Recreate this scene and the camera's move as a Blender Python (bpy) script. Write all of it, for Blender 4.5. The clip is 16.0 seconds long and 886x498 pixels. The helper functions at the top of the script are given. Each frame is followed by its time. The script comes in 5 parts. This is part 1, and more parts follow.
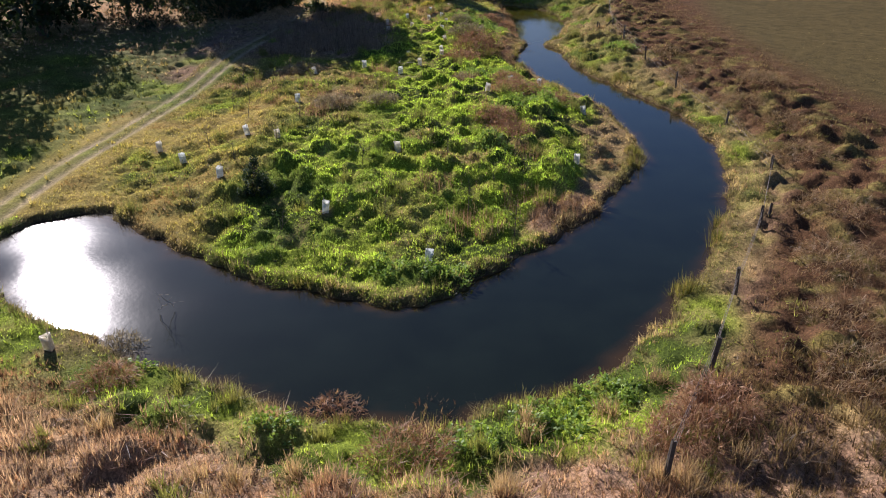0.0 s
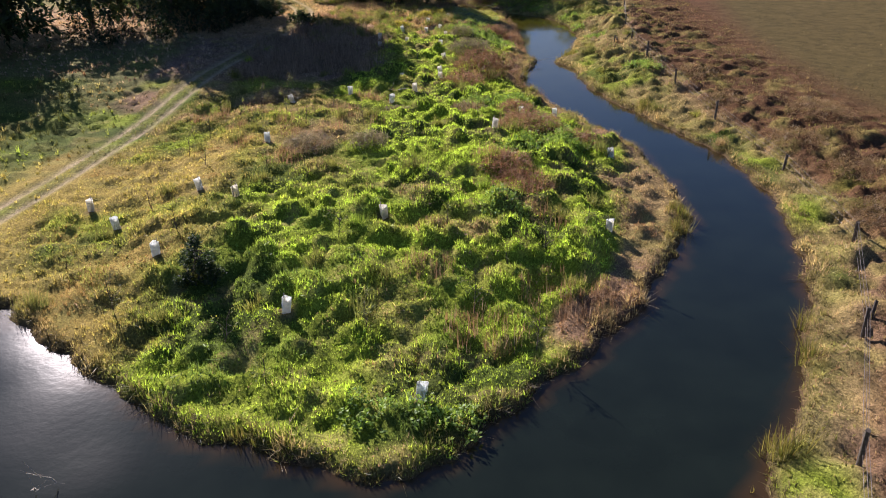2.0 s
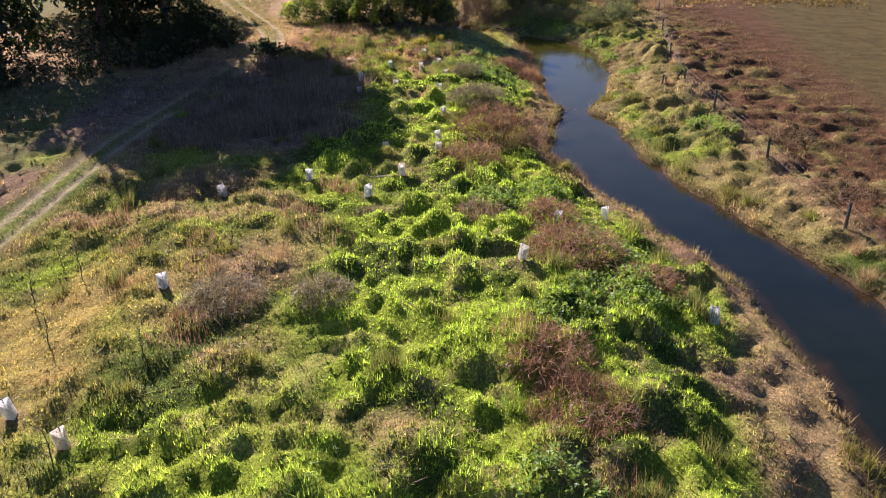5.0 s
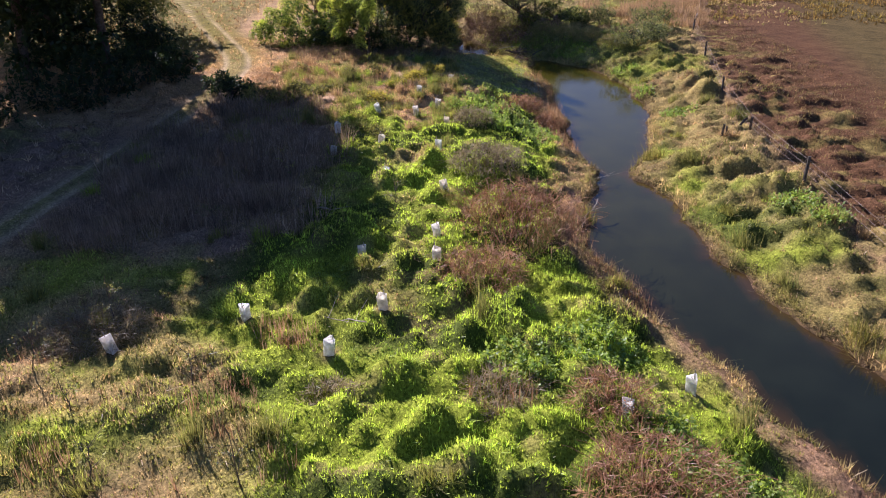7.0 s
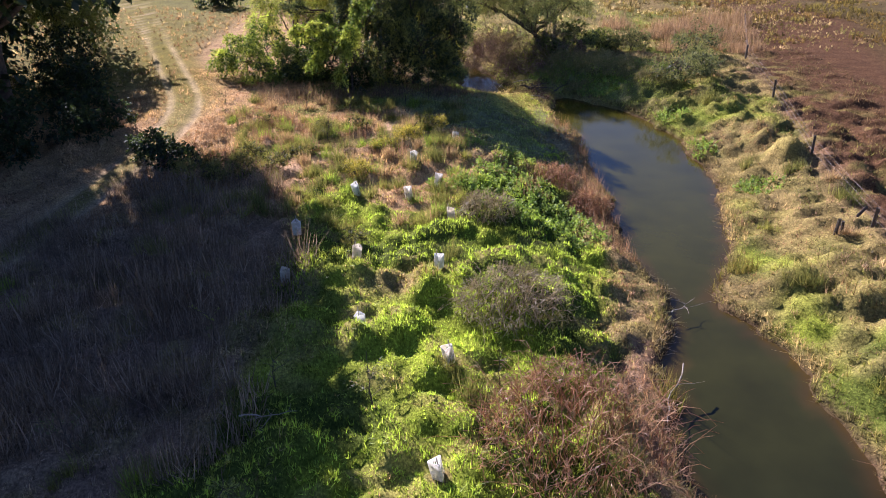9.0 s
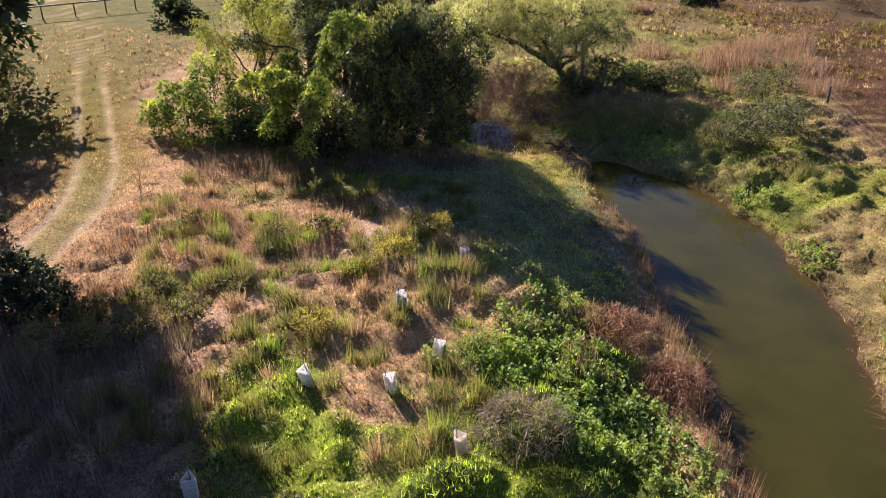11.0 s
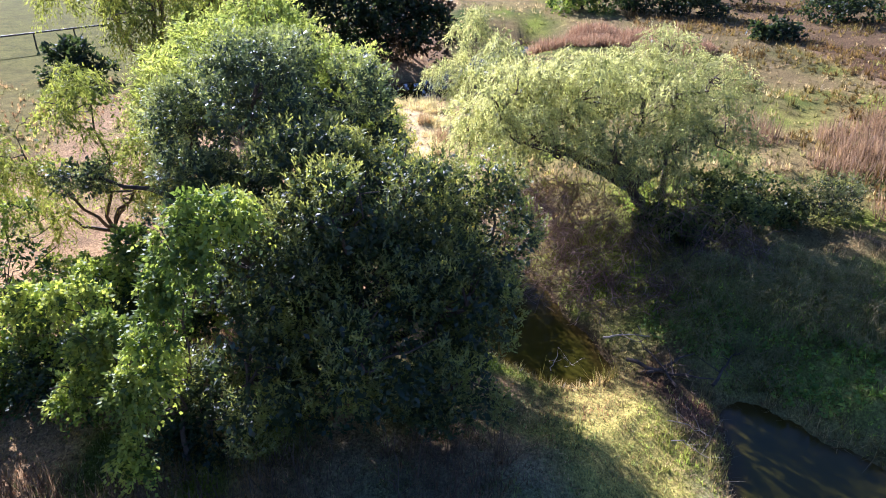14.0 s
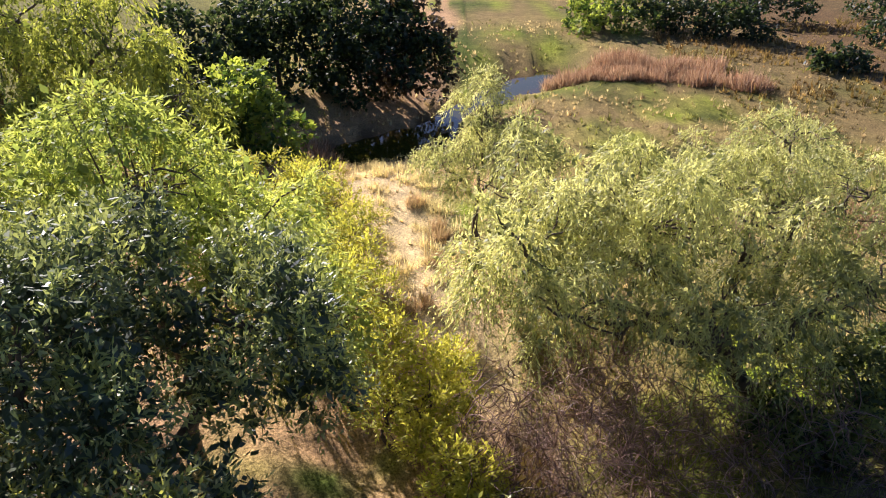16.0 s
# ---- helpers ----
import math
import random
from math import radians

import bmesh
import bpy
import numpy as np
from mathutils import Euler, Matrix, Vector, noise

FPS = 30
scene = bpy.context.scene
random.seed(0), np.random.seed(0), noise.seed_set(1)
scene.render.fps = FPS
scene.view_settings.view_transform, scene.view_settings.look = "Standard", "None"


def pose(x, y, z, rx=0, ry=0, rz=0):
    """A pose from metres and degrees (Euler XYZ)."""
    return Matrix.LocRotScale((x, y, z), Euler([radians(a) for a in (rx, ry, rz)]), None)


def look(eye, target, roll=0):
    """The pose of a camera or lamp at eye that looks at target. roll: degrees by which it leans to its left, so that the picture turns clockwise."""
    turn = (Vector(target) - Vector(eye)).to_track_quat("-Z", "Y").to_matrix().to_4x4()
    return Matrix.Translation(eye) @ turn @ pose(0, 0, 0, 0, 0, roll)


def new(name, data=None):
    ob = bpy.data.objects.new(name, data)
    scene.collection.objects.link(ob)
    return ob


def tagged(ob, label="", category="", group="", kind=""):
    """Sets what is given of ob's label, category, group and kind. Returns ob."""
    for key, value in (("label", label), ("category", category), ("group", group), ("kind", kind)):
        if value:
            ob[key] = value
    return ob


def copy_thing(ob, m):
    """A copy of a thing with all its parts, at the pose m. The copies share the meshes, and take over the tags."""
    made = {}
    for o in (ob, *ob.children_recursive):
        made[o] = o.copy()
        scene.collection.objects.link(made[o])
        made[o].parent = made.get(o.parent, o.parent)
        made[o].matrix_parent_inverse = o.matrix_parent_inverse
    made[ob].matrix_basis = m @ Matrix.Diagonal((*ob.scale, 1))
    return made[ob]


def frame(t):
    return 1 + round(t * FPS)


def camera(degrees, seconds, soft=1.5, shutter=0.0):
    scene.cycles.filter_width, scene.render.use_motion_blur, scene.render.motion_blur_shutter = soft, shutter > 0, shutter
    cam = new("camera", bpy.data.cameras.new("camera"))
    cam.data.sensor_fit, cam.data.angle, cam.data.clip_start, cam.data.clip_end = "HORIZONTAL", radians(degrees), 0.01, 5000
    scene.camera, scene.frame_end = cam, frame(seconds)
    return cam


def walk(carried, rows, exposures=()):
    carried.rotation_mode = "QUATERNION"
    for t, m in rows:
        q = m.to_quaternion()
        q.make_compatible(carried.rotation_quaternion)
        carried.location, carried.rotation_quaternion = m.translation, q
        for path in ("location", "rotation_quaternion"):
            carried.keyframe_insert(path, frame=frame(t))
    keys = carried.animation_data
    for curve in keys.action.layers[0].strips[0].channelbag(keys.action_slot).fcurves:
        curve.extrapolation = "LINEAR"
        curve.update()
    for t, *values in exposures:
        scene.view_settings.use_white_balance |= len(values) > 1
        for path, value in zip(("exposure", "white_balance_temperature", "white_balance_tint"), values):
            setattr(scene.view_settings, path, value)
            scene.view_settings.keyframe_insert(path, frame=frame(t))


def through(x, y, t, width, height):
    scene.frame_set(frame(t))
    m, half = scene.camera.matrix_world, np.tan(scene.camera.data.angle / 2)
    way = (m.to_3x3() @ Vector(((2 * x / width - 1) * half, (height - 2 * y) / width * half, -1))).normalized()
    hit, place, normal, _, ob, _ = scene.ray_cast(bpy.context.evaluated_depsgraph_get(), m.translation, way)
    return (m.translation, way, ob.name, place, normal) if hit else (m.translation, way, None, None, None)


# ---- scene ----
cam = camera(62.4, 16.0, 1.0)
METRES, EYE, TILT, LEAN, TURN = 85.0, 12.0, -26.0, 0.0, 0.0
ROWS = [
    (0.0, 0.0, 0.0, 0.0, -0.0, 0.0, 0.0),
    (0.5, -0.0, 0.0185, 0.0092, -0.02, -0.04, 0.01),
    (1.0, 0.0002, 0.0386, 0.0189, -0.01, -0.07, 0.03),
    (1.5, 0.0004, 0.06, 0.0292, -0.02, -0.08, 0.04),
    (2.0, 0.0006, 0.0827, 0.0398, -0.01, -0.09, 0.08),
    (2.5, 0.0008, 0.1064, 0.0513, -0.02, -0.11, 0.08),
    (3.0, 0.0009, 0.1307, 0.0631, -0.02, -0.14, 0.09),
    (5.5, 0.0009, 0.2648, 0.1284, -0.05, -0.25, -0.01),
    (6.0, 0.001, 0.2935, 0.1425, -0.04, -0.3, -0.02),
    (6.5, 0.0011, 0.3228, 0.1567, -0.05, -0.32, -0.03),
    (7.0, 0.0008, 0.3523, 0.1713, -0.08, -0.37, -0.05),
    (7.5, 0.0004, 0.3823, 0.1857, -0.08, -0.37, -0.07),
    (8.0, 0.0002, 0.4122, 0.2004, -0.06, -0.4, -0.09),
    (8.5, 0.0, 0.4428, 0.2153, -0.07, -0.42, -0.09),
    (9.0, -0.0003, 0.4737, 0.2307, -0.1, -0.5, -0.12),
    (11.5, -0.0015, 0.6308, 0.3074, -0.13, -0.68, -0.09),
    (12.0, -0.0016, 0.6631, 0.3234, -0.15, -0.75, -0.1),
    (12.5, -0.0012, 0.6958, 0.3389, -0.14, -0.71, -0.11),
    (13.0, -0.0008, 0.7283, 0.3546, -0.15, -0.71, -0.09),
    (13.5, -0.0002, 0.7605, 0.3705, -0.1, -0.73, -0.11),
    (14.0, 0.0002, 0.7926, 0.3865, -0.07, -0.74, -0.15),
    (14.5, 0.0006, 0.825, 0.4024, -0.01, -0.72, -0.12),
    (15.0, 0.0009, 0.8572, 0.4184, 0.04, -0.7, -0.06),
    (15.5, 0.0015, 0.8829, 0.4319, 0.08, -0.71, -0.1),
    (16.0, 0.0024, 0.8983, 0.4392, 0.12, -0.77, -0.14),
]
walk(cam, [(t, pose(0, 0, EYE, TILT, LEAN, TURN) @ pose(METRES * x, METRES * y, METRES * z, 90 + pitch, roll, yaw)) for t, x, y, z, yaw, pitch, roll in ROWS], [(0.0, 0.80, 5800.0, 22.0), (3.0, 1.17, 6000.0, 26.0), (7.0, 1.22, 5750.0, 34.0), (9.0, 1.36, 5700.0, 33.0), (11.5, 1.22, 6000.0, 36.0), (12.5, 1.22, 5600.0, 33.0), (13.4, 1.42, 5050.0, 31.0), (14.4, 1.70, 5150.0, 31.0), (15.3, 1.45, 5700.0, 29.0), (16.0, 1.30, 6000.0, 29.0)])


# ---- sky and sun ----
SUN_AZ, SUN_EL = -31.0, 25.5   # degrees from +y towards +x, and above the horizon
world = bpy.data.worlds.new("sky")
scene.world = world
world.use_nodes = True
wn = world.node_tree
sky = wn.nodes.new("ShaderNodeTexSky")
sky.sky_type = "NISHITA"
sky.sun_disc = False
sky.sun_elevation, sky.sun_rotation = radians(SUN_EL), radians(SUN_AZ)
sky.air_density, sky.dust_density, sky.ozone_density = 0.9, 0.6, 5.0
wn.nodes["Background"].inputs["Strength"].default_value = 0.046
wn.links.new(sky.outputs[0], wn.nodes["Background"].inputs["Color"])
sun = new("sun", bpy.data.lights.new("sun", "SUN"))
sun.data.energy, sun.data.angle, sun.data.color = 5.0, radians(0.55), (1.0, 0.91, 0.78)
to_sun = Vector((math.sin(radians(SUN_AZ)) * math.cos(radians(SUN_EL)), math.cos(radians(SUN_AZ)) * math.cos(radians(SUN_EL)), math.sin(radians(SUN_EL))))
sun.matrix_world = look(to_sun * 60 + Vector((0, 60, 0)), (0, 60, 0))


# ---- materials ----
def material(name):
    m = bpy.data.materials.new(name)
    m.use_nodes = True
    nt = m.node_tree
    nt.nodes.clear()
    return m, nt, nt.nodes.new("ShaderNodeOutputMaterial")


def node(nt, kind, **values):
    n = nt.nodes.new(kind)
    for key, v in values.items():
        n.inputs[key.replace("_", " ")].default_value = v
    return n


def mottle(nt, scale, detail=4.0, rough=0.6):
    """Noise in world metres."""
    geo = nt.nodes.new("ShaderNodeNewGeometry")
    n = node(nt, "ShaderNodeTexNoise", Scale=scale, Detail=detail, Roughness=rough)
    nt.links.new(geo.outputs["Position"], n.inputs["Vector"])
    return n.outputs["Fac"]


def ramp(nt, fac, stops):
    r = nt.nodes.new("ShaderNodeValToRGB")
    while len(r.color_ramp.elements) < len(stops):
        r.color_ramp.elements.new(0.5)
    for e, (p, c) in zip(r.color_ramp.elements, stops):
        e.position, e.color = p, (*c, 1)
    nt.links.new(fac, r.inputs["Fac"])
    return r.outputs["Color"]


def mixed(nt, kind, fac, a, b):
    m = nt.nodes.new("ShaderNodeMix")
    m.data_type, m.blend_type = "RGBA", kind
    for socket, v in ((m.inputs["Factor"], fac), (m.inputs[6], a), (m.inputs[7], b)):
        if hasattr(v, "is_linked"):
            nt.links.new(v, socket)
        else:
            socket.default_value = (*v, 1) if isinstance(v, tuple) else v
    return m.outputs[2]


def leafy(name, through=0.45, gloss=0.12, spread=0.5, rough=0.45):
    """Plants: their own tint from the mesh, varied in lumps, with light passing through thin blades."""
    m, nt, out = material(name)
    tint = nt.nodes.new("ShaderNodeAttribute")
    tint.attribute_name = "tint"
    vary = ramp(nt, mottle(nt, 2.2), [(0.25, (1 - spread,) * 3), (0.75, (1 + spread * 0.8,) * 3)])
    col = mixed(nt, "MULTIPLY", 1.0, tint.outputs["Color"], vary)
    dif = nt.nodes.new("ShaderNodeBsdfDiffuse")
    tra = nt.nodes.new("ShaderNodeBsdfTranslucent")
    glo = node(nt, "ShaderNodeBsdfGlossy", Roughness=rough)
    glo.inputs["Color"].default_value = (0.9, 0.95, 1.0, 1)
    warm = mixed(nt, "MULTIPLY", 1.0, col, (1.3, 1.27, 0.9))
    nt.links.new(col, dif.inputs["Color"])
    nt.links.new(warm, tra.inputs["Color"])
    a, b = nt.nodes.new("ShaderNodeMixShader"), nt.nodes.new("ShaderNodeMixShader")
    a.inputs[0].default_value, b.inputs[0].default_value = through, gloss
    nt.links.new(dif.outputs[0], a.inputs[1])
    nt.links.new(tra.outputs[0], a.inputs[2])
    nt.links.new(a.outputs[0], b.inputs[1])
    nt.links.new(glo.outputs[0], b.inputs[2])
    nt.links.new(b.outputs[0], out.inputs["Surface"])
    return m


def solid(name, stops, scale, rough=0.8, bump=0.3, bump_scale=30.0, metal=0.0):
    m, nt, out = material(name)
    p = node(nt, "ShaderNodeBsdfPrincipled", Roughness=rough, Metallic=metal)
    col = ramp(nt, mottle(nt, scale), stops)
    info = nt.nodes.new("ShaderNodeObjectInfo")
    vary = ramp(nt, info.outputs["Random"], [(0.0, (0.85,) * 3), (1.0, (1.12,) * 3)])
    nt.links.new(mixed(nt, "MULTIPLY", 1.0, col, vary), p.inputs["Base Color"])
    b = node(nt, "ShaderNodeBump", Strength=bump, Distance=0.02)
    nt.links.new(mottle(nt, bump_scale), b.inputs["Height"])
    nt.links.new(b.outputs[0], p.inputs["Normal"])
    nt.links.new(p.outputs[0], out.inputs["Surface"])
    return m


def earth():
    """Matted grass and soil: the sheet's own cover tint, broken up at three scales."""
    m, nt, out = material("matted_grass_and_soil")
    cover = nt.nodes.new("ShaderNodeAttribute")
    cover.attribute_name = "tint"
    fibre = nt.nodes.new("ShaderNodeMapping")
    fibre.inputs["Scale"].default_value = (14.0, 7.0, 7.0)
    fibre.inputs["Rotation"].default_value = (0, 0, 0.5)
    where = nt.nodes.new("ShaderNodeNewGeometry")
    nt.links.new(where.outputs["Position"], fibre.inputs["Vector"])
    strands = node(nt, "ShaderNodeTexNoise", Scale=1.0, Detail=5.0, Roughness=0.7, Distortion=1.6)
    nt.links.new(fibre.outputs[0], strands.inputs["Vector"])
    thatch = ramp(nt, strands.outputs["Fac"], [(0.35, (0.45, 0.45, 0.45)), (0.65, (1.5, 1.45, 1.35))])
    coarse = ramp(nt, mottle(nt, 1.1, 5), [(0.3, (0.68, 0.68, 0.68)), (0.7, (1.22, 1.18, 1.1))])
    fine = ramp(nt, mottle(nt, 14.0, 5), [(0.3, (0.5, 0.5, 0.5)), (0.7, (1.4, 1.35, 1.3))])
    col = mixed(nt, "MULTIPLY", 1.0, mixed(nt, "MULTIPLY", 1.0, mixed(nt, "MULTIPLY", 0.8, cover.outputs["Color"], thatch), coarse), fine)
    p = node(nt, "ShaderNodeBsdfPrincipled", Roughness=0.95)
    p.inputs["Specular IOR Level"].default_value = 0.03
    nt.links.new(col, p.inputs["Base Color"])
    b = node(nt, "ShaderNodeBump", Strength=0.8, Distance=0.08)
    nt.links.new(mottle(nt, 9.0, 6, 0.7), b.inputs["Height"])
    nt.links.new(b.outputs[0], p.inputs["Normal"])
    nt.links.new(p.outputs[0], out.inputs["Surface"])
    return m


def murky_water():
    m, nt, out = material("murky_creek_water")
    shallow = nt.nodes.new("ShaderNodeAttribute")
    shallow.attribute_name = "tint"
    p = node(nt, "ShaderNodeBsdfPrincipled", IOR=1.33)
    p.inputs["Specular IOR Level"].default_value = 0.42
    silt = ramp(nt, mottle(nt, 0.45, 3), [(0.3, (0.8, 0.8, 0.8)), (0.7, (1.2, 1.2, 1.2))])
    nt.links.new(mixed(nt, "MULTIPLY", 1.0, shallow.outputs["Color"], silt), p.inputs["Base Color"])
    wind = ramp(nt, mottle(nt, 0.12, 2), [(0.35, (0.035,) * 3), (0.7, (0.125,) * 3)])
    nt.links.new(wind, p.inputs["Roughness"])
    b = node(nt, "ShaderNodeBump", Strength=0.10, Distance=0.02)
    nt.links.new(mottle(nt, 3.5, 3), b.inputs["Height"])
    nt.links.new(b.outputs[0], p.inputs["Normal"])
    nt.links.new(p.outputs[0], out.inputs["Surface"])
    return m


EARTH, WATER = earth(), murky_water()
GRASS = leafy("grass_blades", 0.46, 0.02, 0.55)
DRY = leafy("dry_stalks", 0.4, 0.02, 0.4)
FOLIAGE = leafy("tree_leaves", 0.46, 0.03, 0.4, 0.55)
FEATHER = leafy("feathery_leaves", 0.56, 0.02, 0.4, 0.5)
WAXY = leafy("waxy_dark_leaves", 0.44, 0.045, 0.4, 0.48)
BARK = solid("grey_brown_bark", [(0.3, (0.05, 0.035, 0.025)), (0.7, (0.16, 0.12, 0.085))], 6.0, 0.9, 0.8, 25.0)
TIMBER = solid("weathered_fence_timber", [(0.3, (0.05, 0.04, 0.032)), (0.7, (0.13, 0.105, 0.08))], 9.0, 0.9, 0.6, 40.0)
PALE_WOOD = solid("bleached_dead_wood", [(0.3, (0.25, 0.21, 0.16)), (0.7, (0.48, 0.42, 0.34))], 8.0, 0.85, 0.5, 30.0)
WIRE = solid("rusty_fence_wire", [(0.3, (0.10, 0.075, 0.06)), (0.7, (0.22, 0.19, 0.17))], 5.0, 0.55, 0.1, 50.0, 0.6)
RAIL = solid("dark_painted_rail", [(0.3, (0.02, 0.018, 0.016)), (0.7, (0.045, 0.04, 0.036))], 5.0, 0.6, 0.2, 30.0)


def plastic():
    m, nt, out = material("white_fluted_plastic")
    p = node(nt, "ShaderNodeBsdfPrincipled", Roughness=0.45)
    info = nt.nodes.new("ShaderNodeObjectInfo")
    col = ramp(nt, info.outputs["Random"], [(0.0, (0.80, 0.84, 0.84)), (0.6, (0.90, 0.90, 0.88)), (1.0, (0.84, 0.80, 0.70))])
    dirt = ramp(nt, mottle(nt, 9.0), [(0.3, (0.75, 0.72, 0.66)), (0.6, (1.0, 1.0, 1.0))])
    full = mixed(nt, "MULTIPLY", 1.0, col, dirt)
    nt.links.new(full, p.inputs["Base Color"])
    tra = nt.nodes.new("ShaderNodeBsdfTranslucent")
    nt.links.new(full, tra.inputs["Color"])
    mix = nt.nodes.new("ShaderNodeMixShader")
    mix.inputs[0].default_value = 0.65
    nt.links.new(p.outputs[0], mix.inputs[1])
    nt.links.new(tra.outputs[0], mix.inputs[2])
    nt.links.new(mix.outputs[0], out.inputs["Surface"])
    return m


PLASTIC = plastic()


# ---- plan of the creek, the track and the lie of the land ----
# creek centre line: x, y, half width of the water
CREEK = [(-14.7, 25.3, 2.5), (-13.3, 23.7, 2.8), (-11.2, 22.0, 2.7), (-7.4, 19.6, 2.6), (-3.8, 18.0, 2.8), (-0.8, 17.4, 2.9),
         (2.6, 19.2, 3.0), (6.1, 23.3, 2.7), (8.6, 27.0, 2.3), (10.3, 30.3, 2.2), (11.9, 34.6, 2.1), (12.4, 39.0, 2.05),
         (11.9, 43.3, 1.95), (10.2, 49.0, 1.9), (8.8, 53.0, 2.0), (7.7, 57.8, 2.15), (8.1, 61.5, 1.8), (8.1, 64.0, 1.1), (8.05, 65.5, 0.5),
         (8.3, 67.6, 1.4), (9.1, 71.5, 2.2), (9.7, 77.0, 2.6), (9.7, 82.0, 2.5), (8.7, 85.6, 2.4), (8.1, 87.6, 1.5), (7.7, 89.0, 0.7)]
POOL = [(3.5, 91.8, 1.0), (3.0, 92.6, 1.45), (2.6, 94.4, 1.25), (2.3, 96.2, 0.8), (2.2, 98.2, 0.4)]
FAR = [(-5.4, 118.4, 0.5), (-3.4, 119.8, 2.0), (-1.0, 121.8, 1.7), (0.8, 126.4, 0.8), (4.4, 131.4, 1.3), (6.2, 133.6, 1.2), (7.4, 136.5, 0.6)]
SWAMP = [(42.0, 128.0, 1.2), (44.0, 131.0, 1.6), (48.0, 132.5, 1.4)]
TRACK = [(-18.4, 17.0), (-18.2, 26.0), (-18.0, 33.0), (-17.4, 38.0), (-16.8, 44.0), (-15.9, 53.0), (-15.0, 60.0), (-13.6, 70.0), (-13.1, 78.0),
         (-14.0, 84.0), (-17.2, 91.5), (-21.0, 100.0), (-25.2, 109.5), (-35.0, 127.7), (-48.0, 150.0)]
FENCE = [(4.6, 11.5), (7.0, 15.8), (9.3, 20.3), (12.2, 25.7), (15.3, 32.3), (15.9, 40.0), (15.0, 47.0), (14.6, 53.5), (14.7, 61.0), (15.4, 68.6),
         (16.6, 76.1), (18.4, 85.0), (21.0, 96.0), (26.0, 110.0)]

GUARDS = [(-14.2, 35.2), (-12.4, 33.3), (-9.8, 30.3), (-4.7, 26.8), (-0.5, 22.8), (7.85, 40.2), (6.3, 32.7), (2.6, 43.1), (4.3, 46.6), (-9.85, 35.8), (-8.05, 34.6), (-8.35, 41.7), (-11.2, 17.5), (-2.1, 32.4),
          (6.4, 48.3), (-8.5, 49.2), (-5.4, 50.7), (-2.85, 49.1), (-1.6, 51.1), (-2.5, 54.5), (-0.1, 54.0), (-0.05, 56.0), (0.2, 59.9), (-2.2, 61.5), (-2.7, 65.2), (-4.9, 67.1), (-4.7, 63.9), (-3.2, 70.6), (-1.25, 70.5),
          (-1.2, 73.9), (0.3, 68.4), (0.6, 76.6), (-0.2, 71.8), (-0.1, 64.9)]


def smooth(a, b, v):
    q = np.clip((v - a) / (b - a), 0, 1)
    return q * q * (3 - 2 * q)


def lattice(i, j, seed):
    n = (i.astype(np.int64) * 374761393 + j.astype(np.int64) * 668265263 + seed * 1442695041) & 0x7FFFFFFF
    n = ((n ^ (n >> 13)) * 1274126177) & 0x7FFFFFFF
    return ((n ^ (n >> 16)) & 0xFFFF) / 65535.0


def grain(x, y, size, seed):
    """Value noise from 0 to 1 with lumps of that size."""
    u, v = np.asarray(x, float) / size + 0.37 * seed, np.asarray(y, float) / size + 0.71 * seed
    i, j = np.floor(u), np.floor(v)
    a, b = u - i, v - j
    a, b = a * a * (3 - 2 * a), b * b * (3 - 2 * b)
    return (lattice(i, j, seed) * (1 - a) + lattice(i + 1, j, seed) * a) * (1 - b) + (lattice(i, j + 1, seed) * (1 - a) + lattice(i + 1, j + 1, seed) * a) * b


def domes(x, y, cell, seed):
    """Rounded tussocks scattered about one to a cell, 0 between them to 1 on top."""
    x, y = x + 0.5 * cell * (grain(x, y, cell * 0.6, seed + 5) - 0.5), y + 0.5 * cell * (grain(x, y, cell * 0.6, seed + 6) - 0.5)
    i, j = np.floor(np.asarray(x, float) / cell), np.floor(np.asarray(y, float) / cell)
    best = np.zeros(np.shape(x))
    for a in (-1, 0, 1):
        for b in (-1, 0, 1):
            p, q = i + a, j + b
            cx, cy = (p + 0.15 + 0.7 * lattice(p, q, seed)) * cell, (q + 0.15 + 0.7 * lattice(p, q, seed + 1)) * cell
            big = 0.25 + 0.75 * lattice(p, q, seed + 2)
            np.maximum(best, big * np.clip(1 - ((x - cx) ** 2 + (y - cy) ** 2) / (0.62 * cell * big) ** 2, 0, 1) ** 0.6, out=best)
    return best


def glide(points, step=0.5):
    """A smooth line through the points (Catmull-Rom), about a point every step metres."""
    p = np.array(points, float)
    p = np.vstack([2 * p[0] - p[1], p, 2 * p[-1] - p[-2]])
    out = []
    for a, b, c, d in zip(p[:-3], p[1:-2], p[2:-1], p[3:]):
        n = max(2, int(np.hypot(*(c - b)[:2]) / step))
        for s in np.arange(n) / n:
            out.append(0.5 * (2 * b + (c - a) * s + (2 * a - 5 * b + 4 * c - d) * s ** 2 + (3 * b - a - 3 * c + d) * s ** 3))
    return np.array(out + [p[-2]])


CREEK_LINE, POOL_LINE, FAR_LINE, SWAMP_LINE, TRACK_LINE = glide(CREEK), glide(POOL), glide(FAR), glide(SWAMP), glide(TRACK)
FENCE_LINE = glide(FENCE)


def shore_of(line, x, y):
    """Distance to the water's edge of one line (inside: below zero)."""
    best = np.full(np.shape(x), 1e9)
    for px, py, w in line:
        np.minimum(best, np.hypot(x - px, y - py) - w, out=best)
    return best


